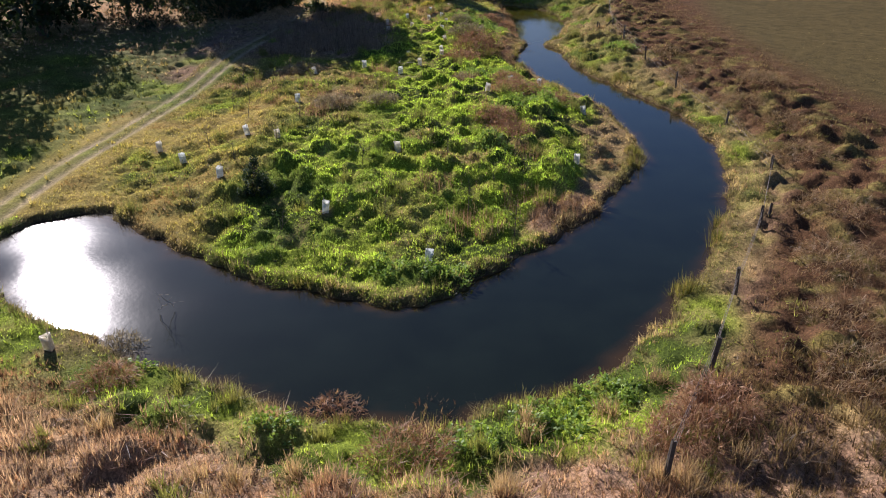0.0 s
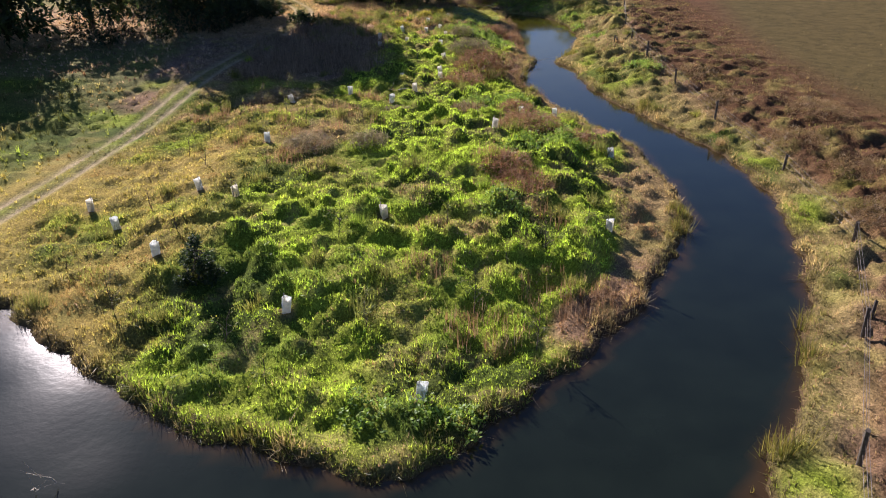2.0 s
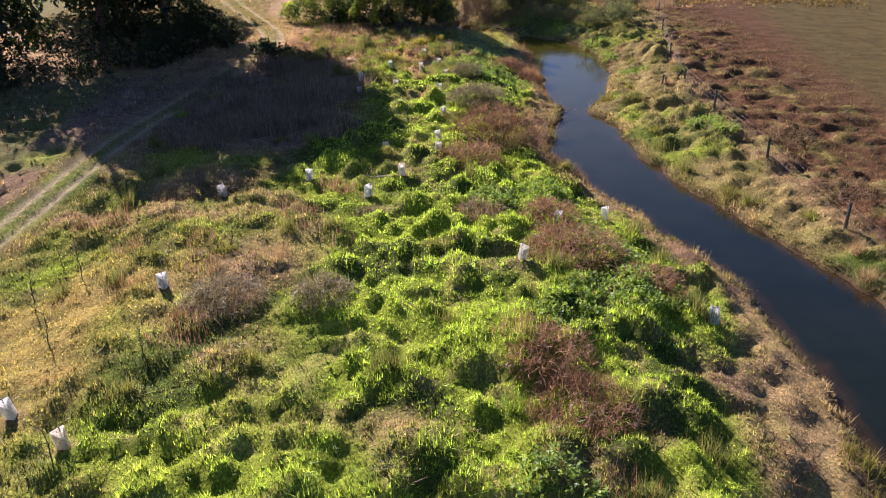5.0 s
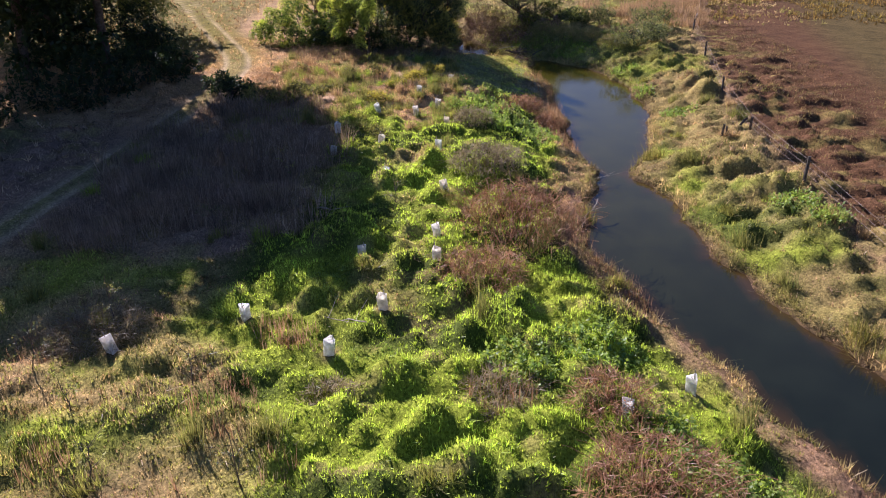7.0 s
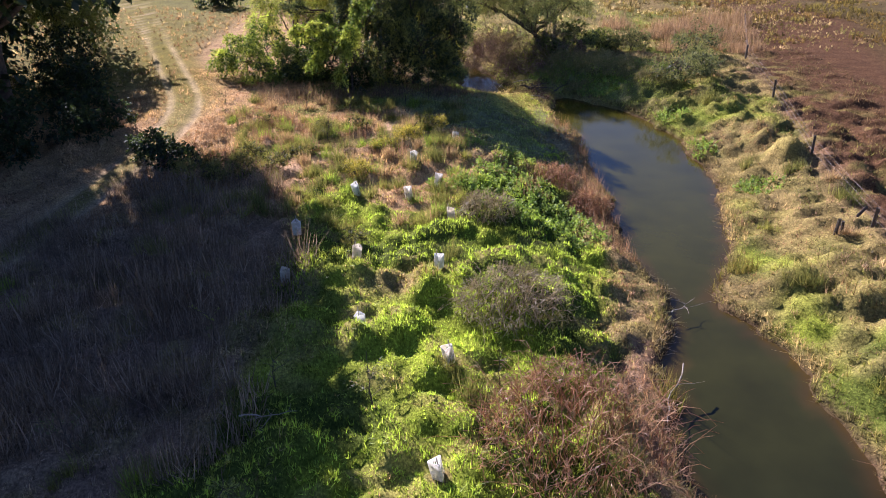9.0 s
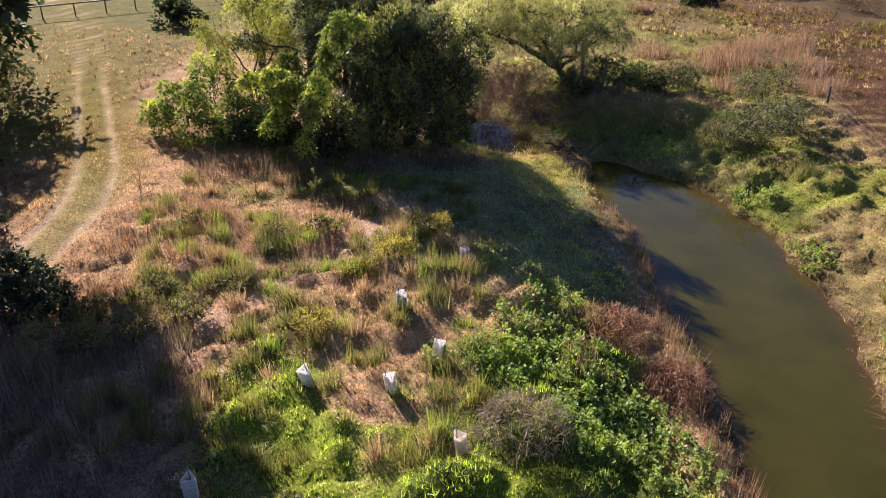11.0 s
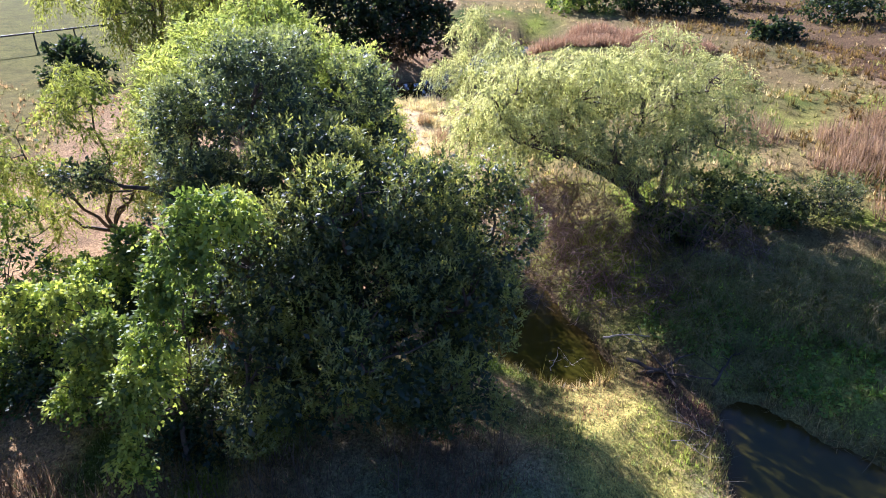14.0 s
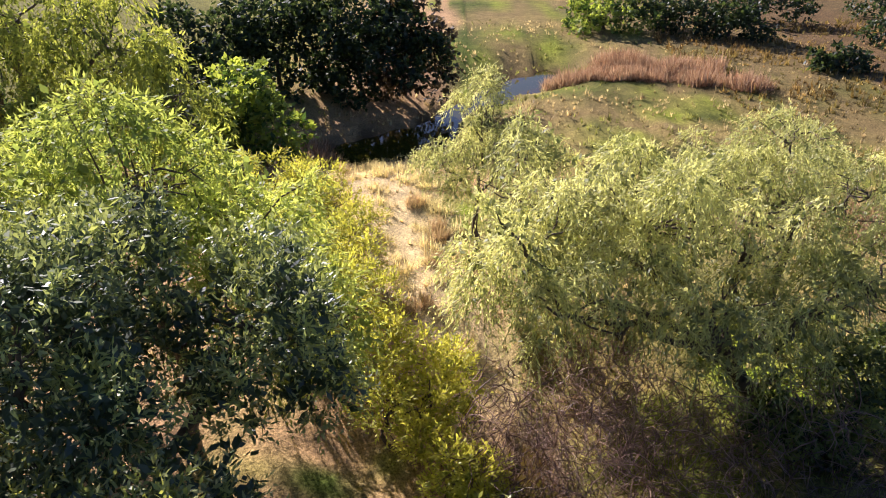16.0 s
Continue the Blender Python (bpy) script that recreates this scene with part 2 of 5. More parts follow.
def shore(x, y):
    x, y = np.asarray(x, float), np.asarray(y, float)
    d = np.minimum(np.minimum(shore_of(CREEK_LINE, x, y), shore_of(POOL_LINE, x, y)), np.minimum(shore_of(FAR_LINE, x, y), shore_of(SWAMP_LINE, x, y)))
    return d + 0.55 * (grain(x, y, 1.5, 3) - 0.5) + 0.35 * (grain(x, y, 0.5, 4) - 0.5)


def track_off(x, y):
    """Distance from the middle of the track."""
    best = np.full(np.shape(x), 1e9)
    for px, py in TRACK_LINE:
        np.minimum(best, np.hypot(x - px, y - py), out=best)
    return best


def rut_at(y):
    """Half the gauge of the wheel ruts, which widens up the track."""
    return 0.5 + 0.24 * smooth(60, 80, y)


def fence_side(x, y):
    """Metres beyond the fence line, on the paddock's side above zero."""
    return x - np.interp(y, FENCE_LINE[:, 1], FENCE_LINE[:, 0])


def weeded(x, y):
    """1 on the small cleared patches round the tree guards."""
    best = np.full(np.shape(x), 1e9)
    for px, py in GUARDS:
        np.minimum(best, np.hypot(x - px, y - py), out=best)
    return smooth(0.42, 0.15, best)


def foot_worn(x, y):
    """1 on the bare sandy strip worn across the dry end of the flat."""
    off = x + 5.0 - 0.62 * (y - 75.5) + 0.5 * (grain(x, y, 1.1, 17) - 0.5)
    return np.exp(-(off / 0.62) ** 4) * smooth(66, 70, y) * smooth(82.5, 80, y)


def inland(x, y):
    """1 on the tongue of land inside the bend, 0 outside it."""
    edge = np.interp(y, [14, 18, 23, 27, 30, 35, 39, 43, 49, 53, 58, 61, 65, 71, 77, 88, 92, 98], [-40, 0, 5.9, 8.6, 10.2, 12, 12.4, 11.9, 10.2, 8.8, 7.7, 8.1, 8.1, 9.1, 9.7, 8.4, 3.8, 2])
    low = np.interp(x, [-60, -17, -11.2, -7.4, -3.8, -0.8, 2.6, 6, 8.6], [27, 27, 22, 19.6, 18, 17.4, 19.2, 23.3, 27])
    return ((x < edge) & (y > low)).astype(float)


def height(x, y, d=None, rough=1.0):
    x, y = np.asarray(x, float), np.asarray(y, float)
    d = shore(x, y) if d is None else d
    ins = inland(x, y)
    up = smooth(45, 58, y)
    rise = 0.3 + 0.85 * smooth(22, 33, y) * (smooth(-13, -9, x) * (1 - up) + up) + 0.25 * smooth(55, 80, y)
    out_rise = 0.55 + 0.45 * smooth(30, 60, y) + 0.3 * smooth(60, 90, y) + 0.5 * smooth(19, 8, y)
    top = rise * ins + out_rise * (1 - ins)
    bank = 0.25 * smooth(0.0, 0.35, d) + (top - 0.25) * smooth(0.2, 4.5 + 1.5 * ins, d)
    bank += 0.35 * smooth(10, 60, d) * (grain(x, y, 25, 8) - 0.3)
    bed = -0.7 * smooth(0.0, -1.2, d)
    h = np.where(d > 0, bank, bed - 0.02)
    t = track_off(x, y)
    calm = smooth(0.2, 1.6, d) * smooth(1.0, 2.4, t) * (1 - 0.95 * smooth(7.0, 11.0, fence_side(x, y)))
    lush = ins * smooth(85, 76, y) + (0.6 + 0.35 * (x > 0) * smooth(24, 30, y)) * (1 - ins) * smooth(16, 4, d)
    calm = calm * (1 - 0.45 * weeded(x, y)) * (1 - 0.9 * foot_worn(x, y))
    calm = calm * smooth(30, 22, np.abs(x)) * smooth(135, 118, y)
    low = (1 - 0.45 * ins * smooth(-2, -6, x) * smooth(34, 38, y) * smooth(66, 60, y)) * (1 - 0.35 * ins * smooth(64, 70, y) * smooth(4, 1, x)) * (1 - 0.4 * smooth(-7.5, -10.5, x) * smooth(46, 40, y))
    billow = np.abs(2 * grain(x, y, 1.9, 81) - 1) * 0.5 + np.abs(2 * grain(x, y, 0.95, 82) - 1) * 0.3 + np.abs(2 * grain(x, y, 0.48, 83) - 1) * 0.16
    lumps = (0.14 + 0.26 * lush) * domes(x, y, 1.7, 11) * (0.1 + 1.5 * grain(x, y, 3.0, 15)) + (0.08 + 0.16 * lush) * domes(x, y, 0.95, 12) + (0.04 + 0.08 * lush) * domes(x, y, 0.52, 14)
    lumps = lumps + (0.10 + 0.42 * lush) * (billow - 0.3) * (0.45 + 0.9 * grain(x, y, 4.2, 84)) + (0.04 + 0.07 * lush) * (grain(x, y, 0.30, 16) - 0.5)
    low = low * (1 - 0.4 * ins * smooth(4.5, 6.5, x) * smooth(44, 39, y) * smooth(4.5, 2.0, d))
    lumps = lumps * low + 0.3 * (grain(x, y, 5.0, 7) - 0.5)
    h = h + rough * calm * (lumps - 0.1) * (0.25 + 0.75 * smooth(0.8, 1.5, np.hypot((x - 4.4) / 2.2, (y - 89.4) / 3.6)))
    ruts = np.exp(-((t - rut_at(y)) / 0.2) ** 2)
    return h - 0.09 * ruts * (d > 0)


# ---- builders ----
rng = np.random.default_rng(7)


def mesh_of(name, verts, faces, mat, tint=None, smooth_shade=False):
    """A mesh from arrays: verts n x 3, faces m x 3 or m x 4, tint n x 3 (the plants' own colour)."""
    verts, faces = np.asarray(verts, np.float32), np.asarray(faces, np.int32)
    me = bpy.data.meshes.new(name)
    me.vertices.add(len(verts))
    me.vertices.foreach_set("co", verts.ravel())
    k = faces.shape[1]
    me.loops.add(faces.size)
    me.loops.foreach_set("vertex_index", faces.ravel())
    me.polygons.add(len(faces))
    me.polygons.foreach_set("loop_start", np.arange(0, faces.size, k, dtype=np.int32))
    if smooth_shade:
        me.polygons.foreach_set("use_smooth", np.ones(len(faces), bool))
    me.update(calc_edges=True)
    if tint is not None:
        at = me.color_attributes.new("tint", "FLOAT_COLOR", "POINT")
        at.data.foreach_set("color", np.c_[np.asarray(tint, np.float32), np.ones(len(verts), np.float32)].ravel())
    me.materials.append(mat)
    return me


def part(name, bm, mat, parent, label=""):
    """Links a bmesh as one mesh object under a thing or a part."""
    me = bpy.data.meshes.new(name)
    bm.to_mesh(me)
    bm.free()
    me.materials.append(mat)
    return under(name, me, parent, label)


def under(name, me, parent, label=""):
    ob = new(name, me)
    ob.parent = parent
    if label:
        tagged(ob, label)
    return ob


def tube(points, radii, sides=6):
    """Verts and quads of a tapered tube along points."""
    p, r = np.asarray(points, float), np.asarray(radii, float)
    way = np.gradient(p, axis=0)
    way /= np.linalg.norm(way, axis=1)[:, None] + 1e-9
    ref = np.where(np.abs(way[:, 2:3]) > 0.9, [[1.0, 0, 0]], [[0, 0, 1.0]])
    u = np.cross(way, ref)
    u /= np.linalg.norm(u, axis=1)[:, None] + 1e-9
    v = np.cross(way, u)
    a = np.arange(sides) * 2 * np.pi / sides
    ring = p[:, None] + r[:, None, None] * (np.cos(a)[None, :, None] * u[:, None] + np.sin(a)[None, :, None] * v[:, None])
    n = len(p)
    i, j = np.meshgrid(np.arange(n - 1), np.arange(sides), indexing="ij")
    q = np.stack([i * sides + j, i * sides + (j + 1) % sides, (i + 1) * sides + (j + 1) % sides, (i + 1) * sides + j], -1).reshape(-1, 4)
    return ring.reshape(-1, 3), q


def merge(pieces):
    """Joins (verts, faces) pieces."""
    vs, fs, at = [], [], 0
    for v, f in pieces:
        vs.append(v)
        fs.append(np.asarray(f) + at)
        at += len(v)
    return np.vstack(vs), np.vstack(fs)


def bent(a, b, wobble, n=7, sag=0.0):
    """A crooked line from a to b."""
    s = np.linspace(0, 1, n)[:, None]
    line = np.asarray(a) * (1 - s) + np.asarray(b) * s
    off = np.cumsum(rng.normal(0, wobble / np.sqrt(n), (n, 3)), axis=0)
    off -= off[:1] * (1 - s) + off[-1:] * s
    line = line + off
    line[:, 2] -= sag * 4 * (s * (1 - s))[:, 0]
    return line


def unit(v):
    return v / (np.linalg.norm(v, axis=-1, keepdims=True) + 1e-9)


def blades(base, count, tall, splay, width, tint, droop=0.25):
    """Tufts of blades: base n x 3, count blades in each; every blade is a bent strip of two triangles' worth. tall: n; tint: n x 3."""
    n = len(base)
    base, tall, tint = np.repeat(base, count, 0), np.repeat(tall, count), np.repeat(tint, count, 0)
    k = n * count
    turn = rng.uniform(0, 2 * np.pi, k)
    out = np.stack([np.cos(turn), np.sin(turn), np.zeros(k)], 1)
    tall = tall * rng.uniform(0.55, 1.15, k)
    lean = np.abs(rng.normal(0, splay, k))
    foot = base + out * (rng.uniform(0, 0.5, k) * tall * 0.5)[:, None]
    tip = foot + out * (lean * tall)[:, None]
    tip[:, 2] += tall * np.sqrt(np.clip(1 - np.minimum(lean, 0.95) ** 2, 0.08, 1)) * (1 - droop * lean)
    spin = rng.uniform(0, np.pi, k)
    side = np.stack([np.cos(spin), np.sin(spin), np.zeros(k)], 1) * (width * rng.uniform(0.6, 1.4, k))[:, None]
    foot[:, 2] -= 0.03
    verts = np.stack([foot - side, foot + side, tip], 1).reshape(-1, 3)
    shade = rng.uniform(0.65, 1.25, (k, 1))
    col = np.repeat(tint * shade, 3, 0)
    return verts, np.arange(3 * k).reshape(-1, 3), col


def sprays(root, axis, length, leaves, leaf_long, leaf_wide, tint, droop=0.3, fold=0.9):
    """Leafy shoots: root n x 3, axis n x 3 (unit), with leaves set along each, as pointed quads."""
    n = len(root)
    k = n * leaves
    s = np.tile((np.arange(leaves) + 0.5) / leaves, n)
    root, axis, tint = np.repeat(root, leaves, 0), np.repeat(axis, leaves, 0), np.repeat(tint, leaves, 0)
    length = np.repeat(length, leaves)
    at = root + axis * (s * length)[:, None]
    at[:, 2] -= droop * length * s ** 2
    side = unit(rng.normal(0, 1, (k, 3)))
    way = unit(axis * 0.8 + side * fold + np.array([0, 0, -droop * 0.7]))
    cross = unit(np.cross(way, rng.normal(0, 0.42, (k, 3)) + np.array([0, 0, 0.8])))
    long = leaf_long * rng.uniform(0.6, 1.3, k)[:, None]
    wide = leaf_wide * rng.uniform(0.7, 1.3, k)[:, None]
    tip, mid = at + way * long, at + way * long * 0.45
    verts = np.stack([at, mid - cross * wide, tip, mid + cross * wide], 1).reshape(-1, 3)
    col = np.repeat(tint * rng.uniform(0.94, 1.06, (k, 1)), 4, 0)
    return verts, np.arange(4 * k).reshape(-1, 4), col


def blend(a, b, w):
    w = np.asarray(w)[..., None]
    return np.asarray(a) * (1 - w) + np.asarray(b) * w


def on_blobs(blobs, count, low=-0.6):
    """Places near the skins of ellipsoids (x, y, z, rx, ry, rz), facing out, left out where they lie inside another."""
    blobs = np.array(blobs, float)
    size = (blobs[:, 3] * blobs[:, 4] + blobs[:, 4] * blobs[:, 5] + blobs[:, 3] * blobs[:, 5])
    pick = rng.choice(len(blobs), int(count * 1.6), p=size / size.sum())
    d = unit(rng.normal(0, 1, (len(pick), 3)))
    keep = d[:, 2] > low
    pick, d = pick[keep], d[keep]
    lump = 0.80 + 0.34 * grain(d[:, 0] * 3 + pick * 7, d[:, 1] * 3 + d[:, 2] * 2, 0.8, 21) - 0.22 * rng.uniform(0, 1, len(d)) ** 2
    at = blobs[pick, :3] + d * blobs[pick, 3:] * lump[:, None]
    inside = np.zeros(len(at), bool)
    for i, b in enumerate(blobs):
        inside |= (i != pick) & ((((at - b[:3]) / b[3:]) ** 2).sum(1) < 0.55)
    at, d = at[~inside][:count], d[~inside][:count]
    return at, unit(d / 1.0)


# ---- what covers the ground ----
LUSH, GREEN, OLIVE, LIME = (0.45, 0.60, 0.07), (0.16, 0.235, 0.05), (0.30, 0.28, 0.09), (0.47, 0.51, 0.09)
STRAW, PINK, RUST, DEAD, SOIL, SAND = (0.50, 0.38, 0.19), (0.42, 0.285, 0.185), (0.27, 0.14, 0.08), (0.17, 0.13, 0.09), (0.10, 0.07, 0.045), (0.52, 0.43, 0.31)


def dryness(x, y, d):
    """0 lush green to 1 straw, by the plan."""
    ins = inland(x, y)
    n = 0.5 + (grain(x, y, 3.2, 31) * 0.6 + grain(x, y, 1.2, 32) * 0.4 - 0.5) * smooth(40, 24, np.abs(x))
    tongue = 0.22 + 0.40 * smooth(-7.0, -11.0, x + 2.5 * (n - 0.5)) * smooth(46, 34, y) + 0.10 * smooth(-5, -12, x) + (0.45 + 0.3 * smooth(2, 5, x)) * smooth(2.4, 0.4, d) * smooth(24, 27, y) * smooth(84, 78, y)
    tongue += 0.42 * smooth(67, 74, y) * smooth(4, -2, x) + 0.42 * smooth(31, 24, y) * smooth(1.5, 5.5, x) + 0.42 * smooth(5.0, 7.2, x) * smooth(40, 36, y) * smooth(4.0, 1.8, d)
    tongue += 0.22 * smooth(-3, -7, x) * smooth(34, 38, y) * smooth(64, 58, y) + 0.62 * smooth(-4.2, -6.5, x) * smooth(54, 58, y) * smooth(78, 73, y) + 0.2 * smooth(79, 83, y) * smooth(2.5, 4.5, x)
    right = 0.64 + 0.25 * smooth(-1, 1, fence_side(x, y)) + 0.3 * smooth(3, 8, fence_side(x, y))
    near = 0.30 + 0.6 * smooth(2.0, 4.2, d + 1.5 * (n - 0.5))
    left = 0.2 + 0.4 * smooth(80, 100, y)
    west = near + (left - near) * smooth(20, 36, y)
    out = west + (right - west) * smooth(-2, 1, fence_side(x, y) + 6 * smooth(20, 30, y))
    base = tongue * ins + out * (1 - ins)
    base += 0.1 * np.exp(-((track_off(x, y) - 1.6) / 0.7) ** 2) * ins
    return np.clip(base + 0.95 * (n - 0.5), 0, 1)


def cover_tint(x, y, d):
    dry = dryness(x, y, d)
    n = 0.5 + (grain(x, y, 2.0, 41) - 0.5) * smooth(40, 26, np.abs(x))
    green = blend(np.broadcast_to(GREEN, (*np.shape(x), 3)), LUSH, smooth(0.3, 0.7, n))
    brown = blend(np.broadcast_to(STRAW, (*np.shape(x), 3)), PINK, smooth(0.35, 0.65, grain(x, y, 4.0, 42)))
    brown = blend(brown, (0.50, 0.41, 0.11), 0.85 * inland(x, y) * smooth(-6.5, -9.5, x) * smooth(50, 42, y))
    brown = blend(brown, (0.38, 0.28, 0.22), 0.85 * inland(x, y) * smooth(-4.0, -6.5, x) * smooth(53, 57, y) * smooth(76, 71, y))
    far_pad = smooth(8, 12, fence_side(x, y))
    brown = blend(brown, (0.18, 0.105, 0.06), smooth(-0.5, 1.5, fence_side(x, y)))
    brown = blend(brown, (0.165, 0.135, 0.06), far_pad)
    brown = blend(brown, OLIVE, 0.6 * (1 - inland(x, y)) * (x > 0) * smooth(0.5, -0.8, fence_side(x, y)) * smooth(20, 26, y))
    # green ground darker than its blades: thatch, with shade between blades put in
    c = blend(green * 0.54, brown * 0.7, smooth(0.3, 0.75, dry))
    patch = 0.5 + (grain(x, y, 0.75, 44) - 0.5) * smooth(26, 20, np.abs(x)) * smooth(130, 116, y)
    c = blend(c, OLIVE, 0.55 * smooth(0.55, 0.8, patch) * smooth(0.4, 0.7, dry))
    c = blend(c, STRAW, 0.35 * smooth(0.6, 0.85, patch) * smooth(0.6, 0.3, dry))
    drift = inland(x, y) * smooth(66, 71, y) * smooth(5, 1, x)
    c = blend(c, (0.50, 0.345, 0.19), 0.8 * drift * smooth(0.35, 0.6, dry))
    far_green = smooth(112, 126, y) * smooth(-4, -12, x)
    c = blend(c, (0.16, 0.185, 0.025), far_green * 0.95)
    c = blend(c, (0.15, 0.155, 0.03), 0.85 * smooth(-16, -19, x) * smooth(80, 88, y))
    c = blend(c, (0.13, 0.175, 0.04), 0.7 * smooth(-18.5, -20, x) * smooth(20, 28, y) * smooth(75, 60, y))
    t = track_off(x, y)
    c = blend(c, blend(np.broadcast_to((0.19, 0.23, 0.06), (*np.shape(x), 3)), (0.185, 0.165, 0.022), smooth(78, 88, y)), np.exp(-(t / (0.7 + 1.5 * smooth(78, 88, y))) ** 4) * (0.6 + 0.3 * smooth(78, 88, y)))
    c = blend(c, blend(np.broadcast_to(SAND, (*np.shape(x), 3)), (0.58, 0.48, 0.30), smooth(78, 88, y)), np.exp(-((t - rut_at(y)) / 0.17) ** 2) * (0.4 + 0.6 * grain(x, y, 1.6, 43)) * (1 - 0.2 * smooth(80, 90, y)))
    c = blend(c, (0.22, 0.15, 0.09), 0.8 * weeded(x, y))
    c = blend(c, (0.40, 0.27, 0.19), 0.8 * smooth(15, 12, y) * smooth(0.4, 0.7, dry))
    c = blend(c, SOIL, smooth(0.45, 0.0, d))
    c = blend(c, (0.17, 0.13, 0.07), 0.7 * smooth(112, 135, y) * smooth(8, 18, x))
    gap = np.exp(-((x + 1.6 + 0.25 * (y - 108)) / 1.9) ** 4) * smooth(97, 101, y) * smooth(118, 113, y)
    c = blend(c, (0.74, 0.62, 0.36), 0.85 * gap)
    # yellow grass strip by the pool, its sunlit brightness put into the tint
    strip = smooth(1.3, 0.7, np.hypot((x - 4.1) / 1.7, (y - 88.2) / 3.0) + 0.5 * (grain(x, y, 0.8, 45) - 0.5))
    c = blend(c, (0.52, 0.47, 0.13), 0.8 * strip)
    c = blend(c, (0.15, 0.085, 0.055), 0.9 * smooth(1.25, 0.7, np.hypot((x - 6.2) / 1.0, (y - 90.3) / 1.5) + 0.6 * (grain(x, y, 0.7, 46) - 0.5)))
    # bank lightened here: dappled sun put into the ground tint
    c = blend(c, (0.34, 0.34, 0.13), 0.6 * (1 - inland(x, y)) * smooth(2.4, 1.2, np.hypot((x - 10.2) / 2.2, (y - 92.4) / 2.6)))
    # dulled grey-green: the dark tree's cast shade put into the ground tint
    painted_shade = inland(x, y) * smooth(74, 77, y) * smooth(88, 86, y) * smooth(-4, -1.5, x) * (1 - strip)
    c = blend(c, (0.26, 0.27, 0.17), 0.75 * painted_shade)
    worn = foot_worn(x, y)
    c = blend(c, (0.60, 0.43, 0.28), 0.9 * worn)
    return c


def axis(lo, hi, step, reach, grow=1.1):
    """Even steps from lo to hi, then longer and longer ones out to the horizon."""
    a = list(np.arange(lo, hi + step, step))
    s = step
    while a[-1] < hi + reach:
        s *= grow
        a.append(a[-1] + s)
    s = step
    while a[0] > lo - reach:
        s *= grow
        a.insert(0, a[0] - s)
    return np.array(a)


gx, gy = np.meshgrid(axis(-19.5, 18.5, 0.2, 1800, 1.06), axis(9.5, 97.0, 0.2, 1800, 1.09))
gd = shore(gx, gy)
gz = height(gx, gy, gd)
ni, nj = gx.shape
ii, jj = np.meshgrid(np.arange(ni - 1), np.arange(nj - 1), indexing="ij")
quads = np.stack([ii * nj + jj, ii * nj + jj + 1, (ii + 1) * nj + jj + 1, (ii + 1) * nj + jj], -1).reshape(-1, 4)
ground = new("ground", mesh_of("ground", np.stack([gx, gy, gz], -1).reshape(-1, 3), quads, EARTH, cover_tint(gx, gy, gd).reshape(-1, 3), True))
tagged(ground, "uneven creek flat with matted green and straw grass", "ground", kind="structure")


def water_sheet(name, line, label):
    """The level water of one reach, cut to its banks."""
    lo, hi = line[:, :2].min(0) - 5, line[:, :2].max(0) + 5
    xs, ys = np.arange(lo[0], hi[0], 0.4), np.arange(lo[1], hi[1], 0.4)
    wx, wy = np.meshgrid(xs, ys)
    d = shore_of(line, wx, wy)
    r, c = wx.shape
    i, j = np.meshgrid(np.arange(r - 1), np.arange(c - 1), indexing="ij")
    q = np.stack([i * c + j, i * c + j + 1, (i + 1) * c + j + 1, (i + 1) * c + j], -1).reshape(-1, 4)
    q = q[(d.ravel()[q] < 1.4).all(1)]
    used, index = np.unique(q, return_inverse=True)
    wx, wy, d = wx.ravel()[used], wy.ravel()[used], d.ravel()[used]
    edge = shore(wx, wy)
    deep = blend(np.broadcast_to((0.009, 0.013, 0.009), (len(wx), 3)), (0.046, 0.043, 0.005), smooth(44, 76, wy))
    c = blend(deep, (0.085, 0.042, 0.014), smooth(-0.5, 0.0, edge) * 0.5)
    ob = new(name, mesh_of(name, np.c_[wx, wy, np.zeros(len(wx))], index.reshape(-1, 4), WATER, c, True))
    return tagged(ob, label, "water", kind="structure")


water_sheet("creek_water", CREEK_LINE, "dark still creek water reflecting a blue sky")
water_sheet("pool_water", POOL_LINE, "small brown muddy pool under overhanging trees")
water_sheet("far_creek_water", FAR_LINE, "distant reach of creek beside brown reeds")
water_sheet("swamp_water", SWAMP_LINE, "small distant pond in a brown marshy paddock")


# ---- grass, weeds and reeds: what nobody could count ----
def scatter(count, box, weight):
    """Random places in a box (x0, x1, y0, y1), kept with a chance of weight(x, y, d)."""
    x, y = rng.uniform(box[0], box[1], count), rng.uniform(box[2], box[3], count)
    d = shore(x, y)
    keep = rng.uniform(0, 1, count) < weight(x, y, d) * (d > 0.02)
    x, y, d = x[keep], y[keep], d[keep]
    return np.stack([x, y, height(x, y, d)], 1), d


def sward(name, label, count, box, weight, per, tall, width, pick, splay=0.55, mat=None):
    base, d = scatter(count, box, weight)
    x, y = base[:, 0], base[:, 1]
    lump = 0.55 + 0.75 * domes(x, y, 1.7, 11)
    tone = pick(x, y, d) * rng.uniform(0.35, 1.6, (len(base), 1))
    v, f, c = blades(base, per, tall * lump * rng.uniform(0.7, 1.3, len(base)), splay, width, tone)
    return tagged(new(name, mesh_of(name, v, f, mat or GRASS, c)), label, "grass", kind="stuff")


